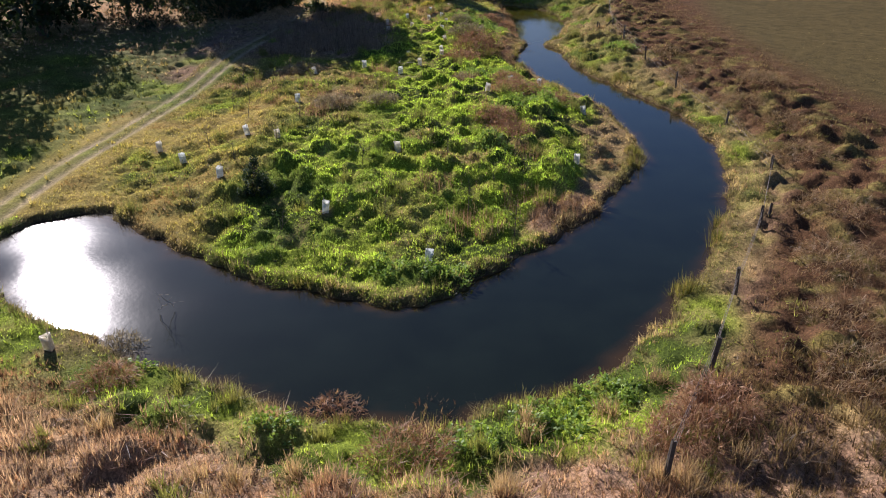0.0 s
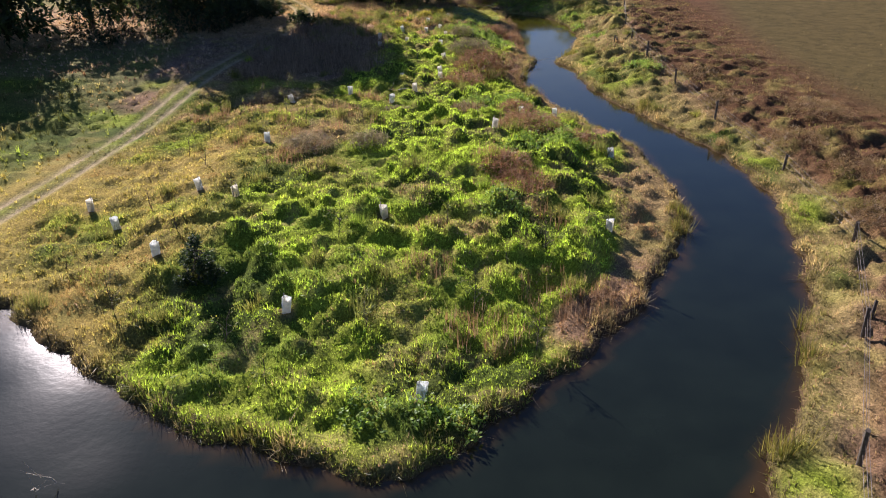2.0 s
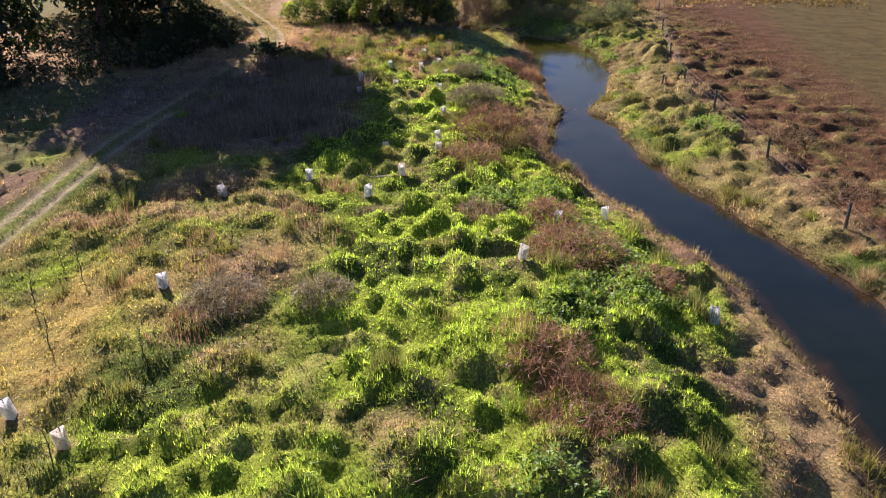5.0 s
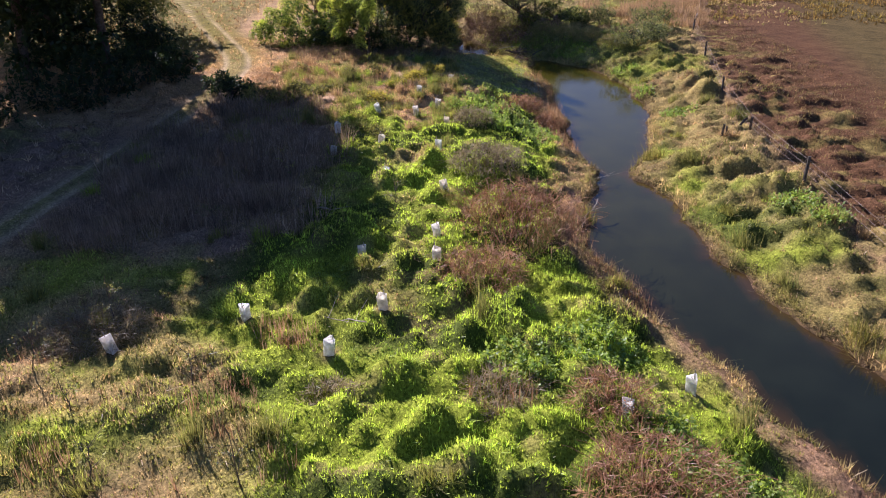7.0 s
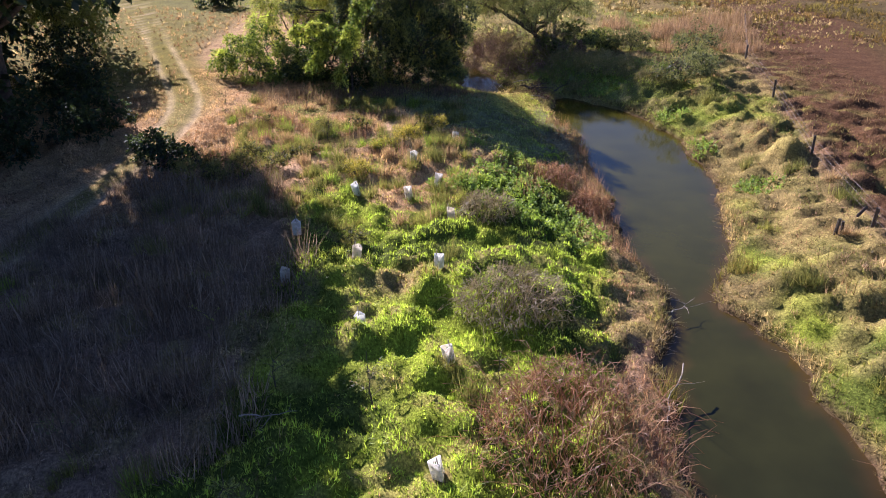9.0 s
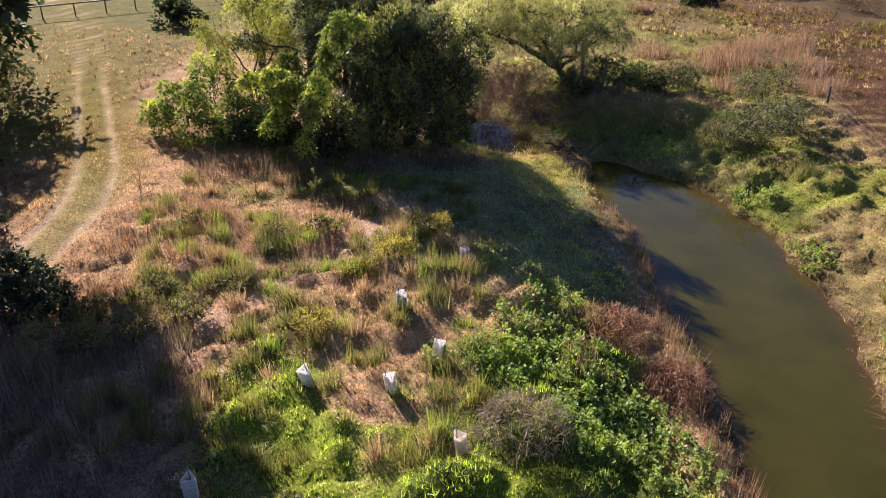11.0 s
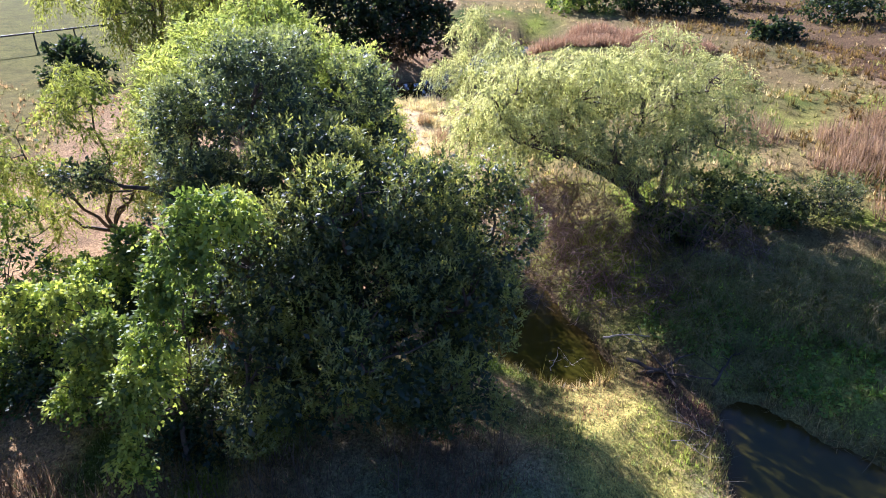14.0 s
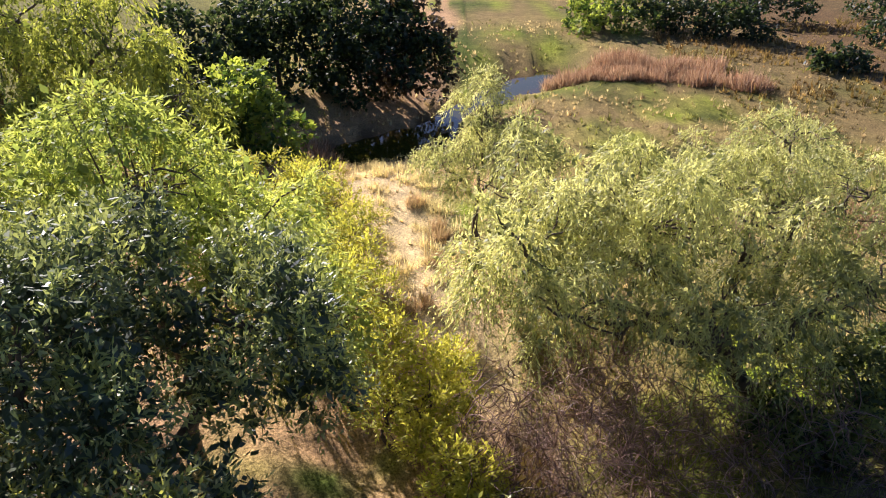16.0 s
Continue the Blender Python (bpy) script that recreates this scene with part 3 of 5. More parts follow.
def greens(x, y, d):
    n = grain(x, y, 1.7, 51)
    c = blend(np.broadcast_to(GREEN, (len(x), 3)), LUSH, smooth(0.25, 0.6, n + 0.35 * smooth(-5, 2, x)))
    c = blend(c, LIME, smooth(0.62, 0.9, grain(x, y, 2.6, 52)) * 0.5)
    c = blend(c, OLIVE, smooth(0.25, 0.6, dryness(x, y, d)) * 0.8)
    # blades dulled too where the dark tree's shade is put into the tint
    c = blend(c, (0.27, 0.28, 0.14), 0.75 * inland(x, y) * smooth(74, 78, y) * smooth(5.5, 3.5, x))
    c = blend(c, (0.15, 0.145, 0.05), 0.75 * inland(x, y) * smooth(-2.5, -6, x) * smooth(66, 60, y) * smooth(34, 38, y) * smooth(0.25, 0.55, grain(x, y, 2.3, 66)))
    return blend(c, (0.23, 0.21, 0.07), 0.7 * (1 - inland(x, y)) * smooth(14, 24, y) * (x > 0) * smooth(91, 86, y))


def straws(x, y, d):
    c = blend(np.broadcast_to(STRAW, (len(x), 3)), PINK, smooth(0.3, 0.7, grain(x, y, 3.0, 53)))
    c = blend(c, OLIVE, smooth(0.6, 0.8, grain(x, y, 1.4, 54)) * 0.6)
    c = blend(c, (0.46, 0.31, 0.21), smooth(17, 13, y) * 0.95)
    c = blend(c, (0.55, 0.37, 0.20), 0.8 * inland(x, y) * smooth(66, 71, y) * smooth(5, 1, x))
    c = blend(c, (0.52, 0.44, 0.11), 0.85 * inland(x, y) * smooth(-6.5, -9.0, x) * smooth(50, 42, y))
    c = blend(c, (0.38, 0.28, 0.22), 0.8 * inland(x, y) * smooth(-4.0, -6.5, x) * smooth(53, 57, y) * smooth(76, 71, y))
    c = blend(c, RUST, smooth(0.62, 0.85, grain(x, y, 2.2, 55) + 0.1 * smooth(66, 71, y) * inland(x, y)) * 0.75)
    past = smooth(-0.5, 1.5, fence_side(x, y))
    return blend(c, blend(np.broadcast_to((0.21, 0.12, 0.075), (len(x), 3)), (0.19, 0.16, 0.065), grain(x, y, 1.6, 56)), past)


def off_track(x, y):
    t = track_off(x, y)
    return (smooth(0.85, 1.05, t) + 0.35 * smooth(0.5, 0.3, t)) * (1 - weeded(x, y)) * (1 - 0.85 * foot_worn(x, y))


def not_pad(x, y):
    return 1 - 0.85 * smooth(7, 11, fence_side(x, y))


sward("bank_fringe", "ragged grass and dead stems hanging over the water's edge", 130000, (-19, 17, 12, 92),
      lambda x, y, d: 1.0 * (d < 0.55), 7, 0.36, 0.011, lambda x, y, d: blend(blend(np.broadcast_to(OLIVE, (len(x), 3)), DEAD, grain(x, y, 0.9, 64)), STRAW, smooth(0.6, 0.8, grain(x, y, 1.7, 65))), 0.9)
TONGUE = (-17.5, 12.0, 19.0, 92.0)
sward("lush_grass", "thick bright green clumping grass on the creek flat", 285000, TONGUE,
      lambda x, y, d: inland(x, y) * off_track(x, y) * smooth(0.85, 0.35, dryness(x, y, d)), 3, 0.165, 0.0135, greens, 0.75)
sward("dry_grass", "straw coloured dry grass among the green", 170000, TONGUE,
      lambda x, y, d: inland(x, y) * off_track(x, y) * smooth(0.25, 0.65, dryness(x, y, d)) * (0.85 + 0.15 * smooth(62, 70, y)), 4, 0.16, 0.012, straws, 1.0)
sward("bank_grass", "green and olive grass along the outer creek bank", 210000, (-22, 22, 9, 104),
      lambda x, y, d: (1 - inland(x, y)) * not_pad(x, y) * off_track(x, y) * smooth(0.9, 0.4, dryness(x, y, d)) * smooth(9, 6, d), 4, 0.16, 0.013, greens, 0.95)
sward("brown_bank_grass", "tall pinkish brown dry grass on the outer bank", 100000, (-24, 26, 8, 104),
      lambda x, y, d: (1 - inland(x, y)) * not_pad(x, y) * off_track(x, y) * smooth(0.3, 0.7, dryness(x, y, d)) * smooth(22, 14, d), 4, 0.25, 0.0125, straws, 0.95)
sward("near_bank_grass", "soft pinkish brown dry grass on the near bank", 21000, (-17, 14, 7.5, 17),
      lambda x, y, d: (1 - inland(x, y)) * smooth(1.6, 3.4, d + 1.5 * (grain(x, y, 3.2, 31) - 0.5)), 5, 0.34, 0.013, straws, 0.8)
sward("left_grass", "green and dry grass beside the track under trees", 8000, (-36, -12, 26, 118),
      lambda x, y, d: (1 - inland(x, y) * (x > -17)) * off_track(x, y), 8, 0.30, 0.022, lambda x, y, d: blend(greens(x, y, d), straws(x, y, d), smooth(0.45, 0.75, dryness(x, y, d))), 0.7)
sward("paddock_grass", "short grazed tan paddock grass", 22000, (14, 52, 12, 122),
      lambda x, y, d: smooth(7, 10, fence_side(x, y)) * smooth(120, 60, y + x), 7, 0.08, 0.018,
      lambda x, y, d: blend(np.broadcast_to((0.25, 0.185, 0.09), (len(x), 3)), (0.20, 0.17, 0.065), grain(x, y, 2.5, 57)), 0.9)
sward("far_grass", "green and straw tussock grass beyond the trees", 8500, (-16, 34, 98, 150),
      lambda x, y, d: smooth(96, 102, y) * (0.5 + 0.5 * (y < 125)), 8, 0.32, 0.025,
      lambda x, y, d: blend(blend(np.broadcast_to((0.27, 0.28, 0.08), (len(x), 3)), (0.56, 0.45, 0.25), smooth(0.35, 0.6, grain(x, y, 2.0, 58) + 0.4 * (x < 2) * (x > -4.5))), RUST, 0.6 * smooth(16, 22, x) * grain(x, y, 3, 59)), 0.6)
sward("marsh_grass", "orange brown marsh tussocks in the far paddock", 9000, (16, 60, 92, 150),
      lambda x, y, d: smooth(96, 102, y) * smooth(0.4, 0.6, grain(x, y, 4.0, 61)), 8, 0.5, 0.035,
      lambda x, y, d: blend(np.broadcast_to((0.22, 0.13, 0.045), (len(x), 3)), (0.20, 0.17, 0.05), grain(x, y, 3.0, 62)), 0.6)


def stalks(name, label, patches, per_m2, tall, pick, width=0.008, splay=0.18):
    """Upright dead stalks in round patches (x, y, radius)."""
    pts = []
    for px, py, r in patches:
        n = int(per_m2 * math.pi * r * r)
        a, s = rng.uniform(0, 2 * np.pi, n), r * np.sqrt(rng.uniform(0, 1, n))
        pts.append(np.stack([px + s * np.cos(a), py + s * np.sin(a)], 1))
    p = np.vstack(pts)
    d = shore(p[:, 0], p[:, 1])
    p, d = p[d > -0.15], d[d > -0.15]
    base = np.c_[p, np.maximum(height(p[:, 0], p[:, 1], d), -0.05)]
    v, f, c = blades(base, 4, tall * rng.uniform(0.6, 1.3, len(p)) * (0.4 + 1.1 * grain(p[:, 0], p[:, 1], 1.3, 63)), splay, width, pick(p[:, 0], p[:, 1], d), 0.1)
    return tagged(new(name, mesh_of(name, v, f, DRY, c)), label, "weeds", kind="stuff")


def rusts(x, y, d):
    return blend(np.broadcast_to(RUST, (len(x), 3)), (0.36, 0.25, 0.18), rng.uniform(0, 1, len(x)))


stalks("dead_weed_stalks", "dead rusty brown weed stalks standing in patches",
       [(3.3, 36.0, 1.3), (2.2, 38.9, 1.0), (4.4, 44.0, 1.6), (1.3, 53.5, 1.0), (6.3, 41.8, 0.9), (-0.4, 29.0, 0.9), (1.2, 25.9, 1.2), (4.0, 28.0, 1.6), (-6.5, 40.5, 1.2),
        (-5.3, 47.4, 1.0), (2.7, 37.8, 0.9), (-4.2, 50.0, 0.9), (-7.1, 39.2, 0.9), (1.5, 47.2, 0.8), (-3.7, 49.7, 0.7), (-7.5, 77.5, 1.4), (-6.0, 78.6, 1.1), (-8.8, 80.0, 1.5),
        (-2.4, 75.2, 1.1), (-7.8, 79.4, 1.0), (4.5, 73.9, 1.0), (3.6, 71.8, 0.8), (6.0, 72.0, 0.7), (-10.5, 50.0, 1.2), (-13.0, 47.9, 1.1), (-0.2, 31.8, 0.7), (4.0, 33.1, 0.9),
        (-8.6, 70.6, 0.8), (-7.2, 72.8, 0.7), (-9.6, 74.2, 0.9), (-5.6, 73.4, 0.6), (-6.6, 70.2, 0.7), (-4.2, 77.4, 0.7), (-8.2, 77.0, 0.6), (-10.4, 77.8, 0.8), (-5.0, 80.4, 0.8), (-3.6, 80.8, 0.6), (-7.0, 75.2, 0.5), (-9.2, 82.4, 0.8), (-9.6, 41.6, 0.7), (-7.4, 42.8, 0.6), (-5.4, 43.6, 0.7), (-8.2, 44.8, 0.6), (-4.6, 46.2, 0.6), (-3.4, 44.8, 0.5), (-10.6, 44.6, 0.7)] +
       [(x - w - 0.5, y, 0.55) for x, y, w in CREEK_LINE[::2] if 67 < y < 85 or 52 < y < 60],
       24, 0.5, rusts)
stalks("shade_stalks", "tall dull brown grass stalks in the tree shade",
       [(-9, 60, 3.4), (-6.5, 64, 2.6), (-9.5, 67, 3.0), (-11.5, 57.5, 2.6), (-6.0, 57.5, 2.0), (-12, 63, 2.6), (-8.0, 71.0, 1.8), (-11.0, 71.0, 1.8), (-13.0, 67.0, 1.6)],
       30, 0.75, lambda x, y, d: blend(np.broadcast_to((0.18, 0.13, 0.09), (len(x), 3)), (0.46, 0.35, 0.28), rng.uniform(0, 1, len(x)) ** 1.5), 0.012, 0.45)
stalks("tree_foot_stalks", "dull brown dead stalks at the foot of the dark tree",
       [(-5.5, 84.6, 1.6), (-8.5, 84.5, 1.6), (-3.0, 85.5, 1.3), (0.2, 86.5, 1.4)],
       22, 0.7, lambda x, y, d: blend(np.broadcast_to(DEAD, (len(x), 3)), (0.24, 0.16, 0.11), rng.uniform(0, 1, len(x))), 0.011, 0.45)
stalks("reed_bed", "dense rusty brown reeds at the far bend",
       [(8.2, 131.0, 1.8), (10.5, 131.0, 2.2), (13.0, 130.4, 1.9), (15.7, 129.0, 1.6), (18.0, 127.5, 1.3), (12.0, 133.5, 2.0), (16.0, 132.0, 2.0), (-6.5, 117.5, 1.6), (-4.8, 119, 1.4)], 70, 0.85,
       lambda x, y, d: blend(np.broadcast_to((0.28, 0.145, 0.09), (len(x), 3)), (0.50, 0.36, 0.26), rng.uniform(0, 1, len(x))), 0.025, 0.6)
stalks("bramble_thicket_canes", "bare brown scrub beyond the dry marsh",
       [(17.5, 104.0, 2.0), (20.0, 107.0, 2.6), (22.5, 104, 2.2), (17.0, 99.0, 1.4), (21.5, 99.0, 1.8), (24, 110, 2.5), (14.6, 108, 1.4)], 20, 1.1,
       lambda x, y, d: blend(np.broadcast_to((0.30, 0.19, 0.12), (len(x), 3)), (0.38, 0.27, 0.18), rng.uniform(0, 1, len(x))), 0.02, 0.35)
sedges = [(9.55, 35.1, 0.5), (9.3, 33.6, 0.4), (10.1, 25.3, 0.6), (10.7, 27.0, 0.5), (-2.7, 15.0, 0.6), (-0.1, 14.9, 0.6), (2.5, 15.9, 0.5), (-4.7, 21.5, 0.4), (-9.1, 18.5, 0.5), (-11.8, 20.2, 0.5),
          (7.4, 79.5, 0.45), (7.2, 80.4, 0.4), (6.1, 60.0, 0.5), (6.0, 58.4, 0.5), (8.9, 66.6, 0.6), (10.2, 66.8, 0.5), (12.2, 51.0, 0.5), (4.4, 90.8, 0.35), (2.9, 90.9, 0.3), (6.6, 20.5, 0.6), (8.0, 21.2, 0.5)]
stalks("bank_sedge", "yellow green sedge clumps at the water's edge", sedges, 60, 0.65,
       lambda x, y, d: blend(np.broadcast_to((0.14, 0.16, 0.03), (len(x), 3)), (0.30, 0.24, 0.07), rng.uniform(0, 1, len(x))), 0.012, 0.4)


def weeds(name, label, patches, per_m2, leaf):
    """Low broad-leaved weeds in round patches."""
    pts = []
    for px, py, r in patches:
        n = int(per_m2 * math.pi * r * r)
        a, s = rng.uniform(0, 2 * np.pi, n), r * np.sqrt(rng.uniform(0, 1, n))
        pts.append(np.stack([px + s * np.cos(a), py + s * np.sin(a)], 1))
    p = np.vstack(pts)
    d = shore(p[:, 0], p[:, 1])
    p, d = p[d > 0.05], d[d > 0.05]
    root = np.c_[p, height(p[:, 0], p[:, 1], d)]
    ax = unit(rng.normal(0, 0.4, root.shape) + [0, 0, 1])
    tint = blend(np.broadcast_to((0.15, 0.25, 0.045), (len(p), 3)), (0.34, 0.45, 0.08), rng.uniform(0, 1, len(p)))
    v, f, c = sprays(root, ax, rng.uniform(0.15, 0.4, len(p)), 8, leaf, leaf * 0.38, tint, 0.1, 1.4)
    return tagged(new(name, mesh_of(name, v, f, FOLIAGE, c)), label, "weeds", kind="stuff")


weeds("broadleaf_weeds", "low bright green broad-leaved weeds",
      [(2.6, 14.2, 1.0), (4.2, 15.4, 0.9), (-4.0, 14.0, 0.7), (0.6, 13.4, 0.8), (-1.8, 22.3, 0.7), (-0.4, 22.2, 0.6), (5.2, 41.0, 1.4), (6.6, 41.4, 1.0), (6.0, 44.5, 1.2), (3.6, 40.2, 0.9), (0.5, 22.0, 0.6),
       (1.4, 71.8, 1.0), (3.2, 72.2, 1.2), (4.4, 70.6, 1.2), (2.2, 73.6, 0.9), (3.2, 75.0, 0.8), (1.2, 76.8, 0.8), (5.0, 68.8, 1.1), (3.4, 69.6, 1.2), (0.0, 71.9, 0.6),
       (12.4, 79.5, 1.2), (13.5, 74.0, 1.0), (13.8, 59.5, 1.0), (14.2, 57.6, 0.8), (12.8, 84.5, 0.9), (-8.2, 17.0, 0.5), (2.0, 48.5, 1.0), (4.2, 49.6, 1.2), (5.0, 46.2, 0.9), (2.4, 33.0, 1.0), (13.4, 92.5, 1.3), (9.8, 90.5, 1.5), (7.2, 92.5, 1.4)],
      38, 0.10)


# ---- trees and shrubs ----
def ground_at(x, y):
    return float(height(np.array([x]), np.array([y]))[0])


def clumped(blobs, n, reach):
    """Each blob broken into n smaller clumps on and in its skin, so that the outline is uneven and has gaps."""
    out = []
    for b in blobs:
        b = np.array(b, float)
        for d in unit(rng.normal(0, 1, (n, 3)) + [0, 0, 0.25]):
            s = rng.uniform(0.24, 0.46)
            out.append((*(b[:3] + d * b[3:] * (reach - s)), *(b[3:] * s * rng.uniform(0.85, 1.2, 3))))
    return out


def crown_of(blobs, shoots, leaves, length, leaf, tints, lift, droop, mat, name="crown", low=-0.7, reach=1.24):
    """A crown's leaves: shoots on the skins of the blobs, turned up (lift above 0) or hanging (below 0)."""
    clumps = clumped(blobs, 11, reach)
    at, d = on_blobs(clumps, shoots, low)
    ax = unit(d + np.array([0, 0, lift]) + rng.normal(0, 0.35, d.shape))
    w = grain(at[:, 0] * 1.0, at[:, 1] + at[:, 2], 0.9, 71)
    # leaves facing up get the paler tint, sunlit tops put into the colour
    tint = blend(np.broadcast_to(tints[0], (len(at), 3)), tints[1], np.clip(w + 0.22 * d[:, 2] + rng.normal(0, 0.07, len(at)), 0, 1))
    ln = length * rng.uniform(0.6, 1.3, len(at))
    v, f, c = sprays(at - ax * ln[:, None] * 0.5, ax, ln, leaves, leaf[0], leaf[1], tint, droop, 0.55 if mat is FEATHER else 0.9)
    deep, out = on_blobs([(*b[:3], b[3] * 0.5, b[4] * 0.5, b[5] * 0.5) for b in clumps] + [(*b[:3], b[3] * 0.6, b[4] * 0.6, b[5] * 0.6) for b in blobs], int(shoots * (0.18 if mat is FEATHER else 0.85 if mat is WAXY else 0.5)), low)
    # inner leaves toned down: shade in the crown's gaps put into the tint
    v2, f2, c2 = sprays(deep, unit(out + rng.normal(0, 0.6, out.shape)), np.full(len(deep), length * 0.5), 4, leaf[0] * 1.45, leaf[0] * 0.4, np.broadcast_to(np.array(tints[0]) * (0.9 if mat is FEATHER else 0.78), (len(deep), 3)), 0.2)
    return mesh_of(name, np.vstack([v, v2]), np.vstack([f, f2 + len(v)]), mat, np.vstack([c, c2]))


def limbs_of(foot, fork, blobs, thick, twigs=6, wobble=0.25):
    """A trunk from foot to fork, a limb to each blob, and twigs from each limb's end to the blob's skin."""
    trunk = tube(bent(foot, fork, wobble, 8), np.linspace(thick, thick * 0.7, 8), 8)
    limbs = []
    for b in blobs:
        end = np.array(b[:3], float)
        pieces = []
        main = tube(bent(fork, end, wobble * 1.6, 9), np.linspace(thick * 0.55, thick * 0.16, 9), 6)
        for _ in range(twigs):
            o = end + unit(rng.normal(0, 1, 3) + [0, 0, 0.4]) * np.array(b[3:]) * 0.85
            s = end * 0.7 + np.array(fork) * 0.3 if rng.uniform() < 0.3 else end
            pieces.append(tube(bent(s, o, wobble, 6), np.linspace(thick * 0.16, 0.012, 6), 4))
        limbs.append((main, pieces))
    return trunk, limbs


def tree(name, label, category, foot, fork, blobs, thick, shoots, leaves, length, leaf, tints, lift, droop, mat, group="", twigs=6, low=-0.7, reach=1.24):
    """Blobs are given in world places; the thing stands at its foot."""
    z = ground_at(*foot) - 0.1
    root = new(name)
    root.location = (foot[0], foot[1], z)
    shift = np.array([foot[0], foot[1], z])
    local = [(b[0] - shift[0], b[1] - shift[1], b[2] - shift[2], *b[3:]) for b in blobs]
    trunk, limbs = limbs_of((0, 0, 0), np.array([fork[0] - shift[0], fork[1] - shift[1], fork[2] - shift[2]]), local, thick, twigs)
    under("trunk", mesh_of("trunk", *trunk, BARK, None, True), root)
    for main, pieces in limbs:
        limb = under("limb", mesh_of("limb", *main, BARK, None, True), root)
        for piece in pieces:
            under("branch", mesh_of("branch", *piece, BARK, None, True), limb)
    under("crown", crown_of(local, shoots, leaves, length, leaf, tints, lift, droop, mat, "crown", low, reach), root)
    return tagged(root, label, category, group)


DARK_LEAF = ((0.07, 0.105, 0.035), (0.45, 0.47, 0.10))
IVY = ((0.08, 0.15, 0.025), (0.52, 0.60, 0.09))
PEPPER = ((0.26, 0.29, 0.11), (0.68, 0.68, 0.29))
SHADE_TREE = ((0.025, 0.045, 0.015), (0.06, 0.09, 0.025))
YELLOW = ((0.34, 0.36, 0.05), (0.60, 0.57, 0.09))

# the broad dark tree beside the creek
tree("broad_tree", "broad dense dark-green tree with waxy leaves leaning over the creek", "tree", (-1.6, 88.6), (-1.5, 88.6, 2.6),
     [(-1.5, 88.4, 4.8, 2.1, 1.9, 2.6), (-1.9, 86.9, 6.5, 1.2, 1.0, 1.1), (-0.7, 88.3, 6.5, 1.2, 1.2, 1.1), (-3.3, 86.4, 5.8, 1.2, 1.1, 1.3), (1.1, 89.5, 4.9, 1.2, 1.4, 2.0), (0.5, 87.5, 4.4, 1.15, 1.0, 1.5),
      (-1.2, 85.9, 4.0, 1.5, 1.0, 1.6), (-3.6, 86.0, 3.6, 1.3, 1.0, 1.6), (-2.8, 88.8, 6.9, 1.3, 1.3, 1.0), (0.3, 88.6, 2.6, 0.8, 1.0, 1.3), (-2.2, 87.4, 2.2, 1.8, 0.9, 1.2), (0.2, 87.4, 2.4, 1.4, 0.9, 1.3), (-4.2, 88.0, 5.0, 1.2, 1.2, 1.5), (-2.5, 87.2, 4.9, 1.2, 1.0, 1.4), (-1.0, 87.4, 5.2, 1.2, 1.0, 1.3), (-3.0, 88.6, 3.6, 1.4, 1.1, 1.4)],
     0.22, 8200, 11, 0.42, (0.105, 0.0165), DARK_LEAF, 1.3, 0.05, WAXY, reach=1.06)
# the taller trees behind it
tree("tall_tree", "tall dense grey-green tree with a long bare side limb", "tree", (-5.0, 92.6), (-4.8, 92.2, 4.2),
     [(-4.2, 91.2, 7.6, 1.6, 1.4, 1.5), (-2.2, 93.1, 6.7, 1.5, 1.5, 1.5), (-6.2, 92.6, 6.2, 1.5, 1.5, 1.5), (-4.2, 93.0, 7.4, 1.4, 1.4, 1.5), (-3.0, 91.0, 5.4, 1.9, 1.3, 1.9), (-5.6, 90.8, 5.0, 1.4, 1.3, 1.7), (-9.4, 92.8, 5.0, 1.0, 0.8, 0.5)],
     0.2, 4000, 11, 0.5, (0.11, 0.017), ((0.09, 0.13, 0.06), (0.48, 0.53, 0.16)), 0.7, 0.2, WAXY, reach=1.08)
tree("feathery_tree", "bright sunlit green tree with feathery leaves", "tree", (-5.2, 97.0), (-4.8, 96.8, 3.4),
     [(-4.6, 95.2, 8.0, 1.5, 1.3, 1.5), (-3.2, 96.0, 6.9, 1.5, 1.4, 1.7), (-6.4, 95.6, 7.4, 1.6, 1.5, 1.5), (-3.6, 98.2, 4.9, 1.5, 1.5, 1.6), (-1.9, 95.6, 5.0, 1.1, 1.2, 1.5), (-7.9, 96.6, 6.2, 1.5, 1.4, 1.5)],
     0.18, 3400, 11, 0.7, (0.13, 0.019), ((0.24, 0.31, 0.07), (0.58, 0.64, 0.14)), -0.1, 0.4, FEATHER, reach=1.08)
tree("feathery_tree", "olive tree with fine drooping leaves behind the vines", "tree", (-10.0, 95.0), (-9.8, 94.8, 2.6),
     [(-9.4, 94.2, 6.6, 1.3, 1.2, 1.1), (-11.2, 93.6, 5.4, 1.2, 1.1, 1.2), (-8.8, 94.8, 4.2, 1.3, 1.1, 1.3), (-11.8, 94.4, 3.4, 1.2, 1.1, 1.2), (-7.6, 94.0, 5.4, 1.0, 1.0, 1.2)],
     0.11, 1600, 12, 0.75, (0.12, 0.018), ((0.17, 0.21, 0.04), (0.48, 0.52, 0.10)), -0.5, 0.45, FEATHER, "", 3, reach=1.1)
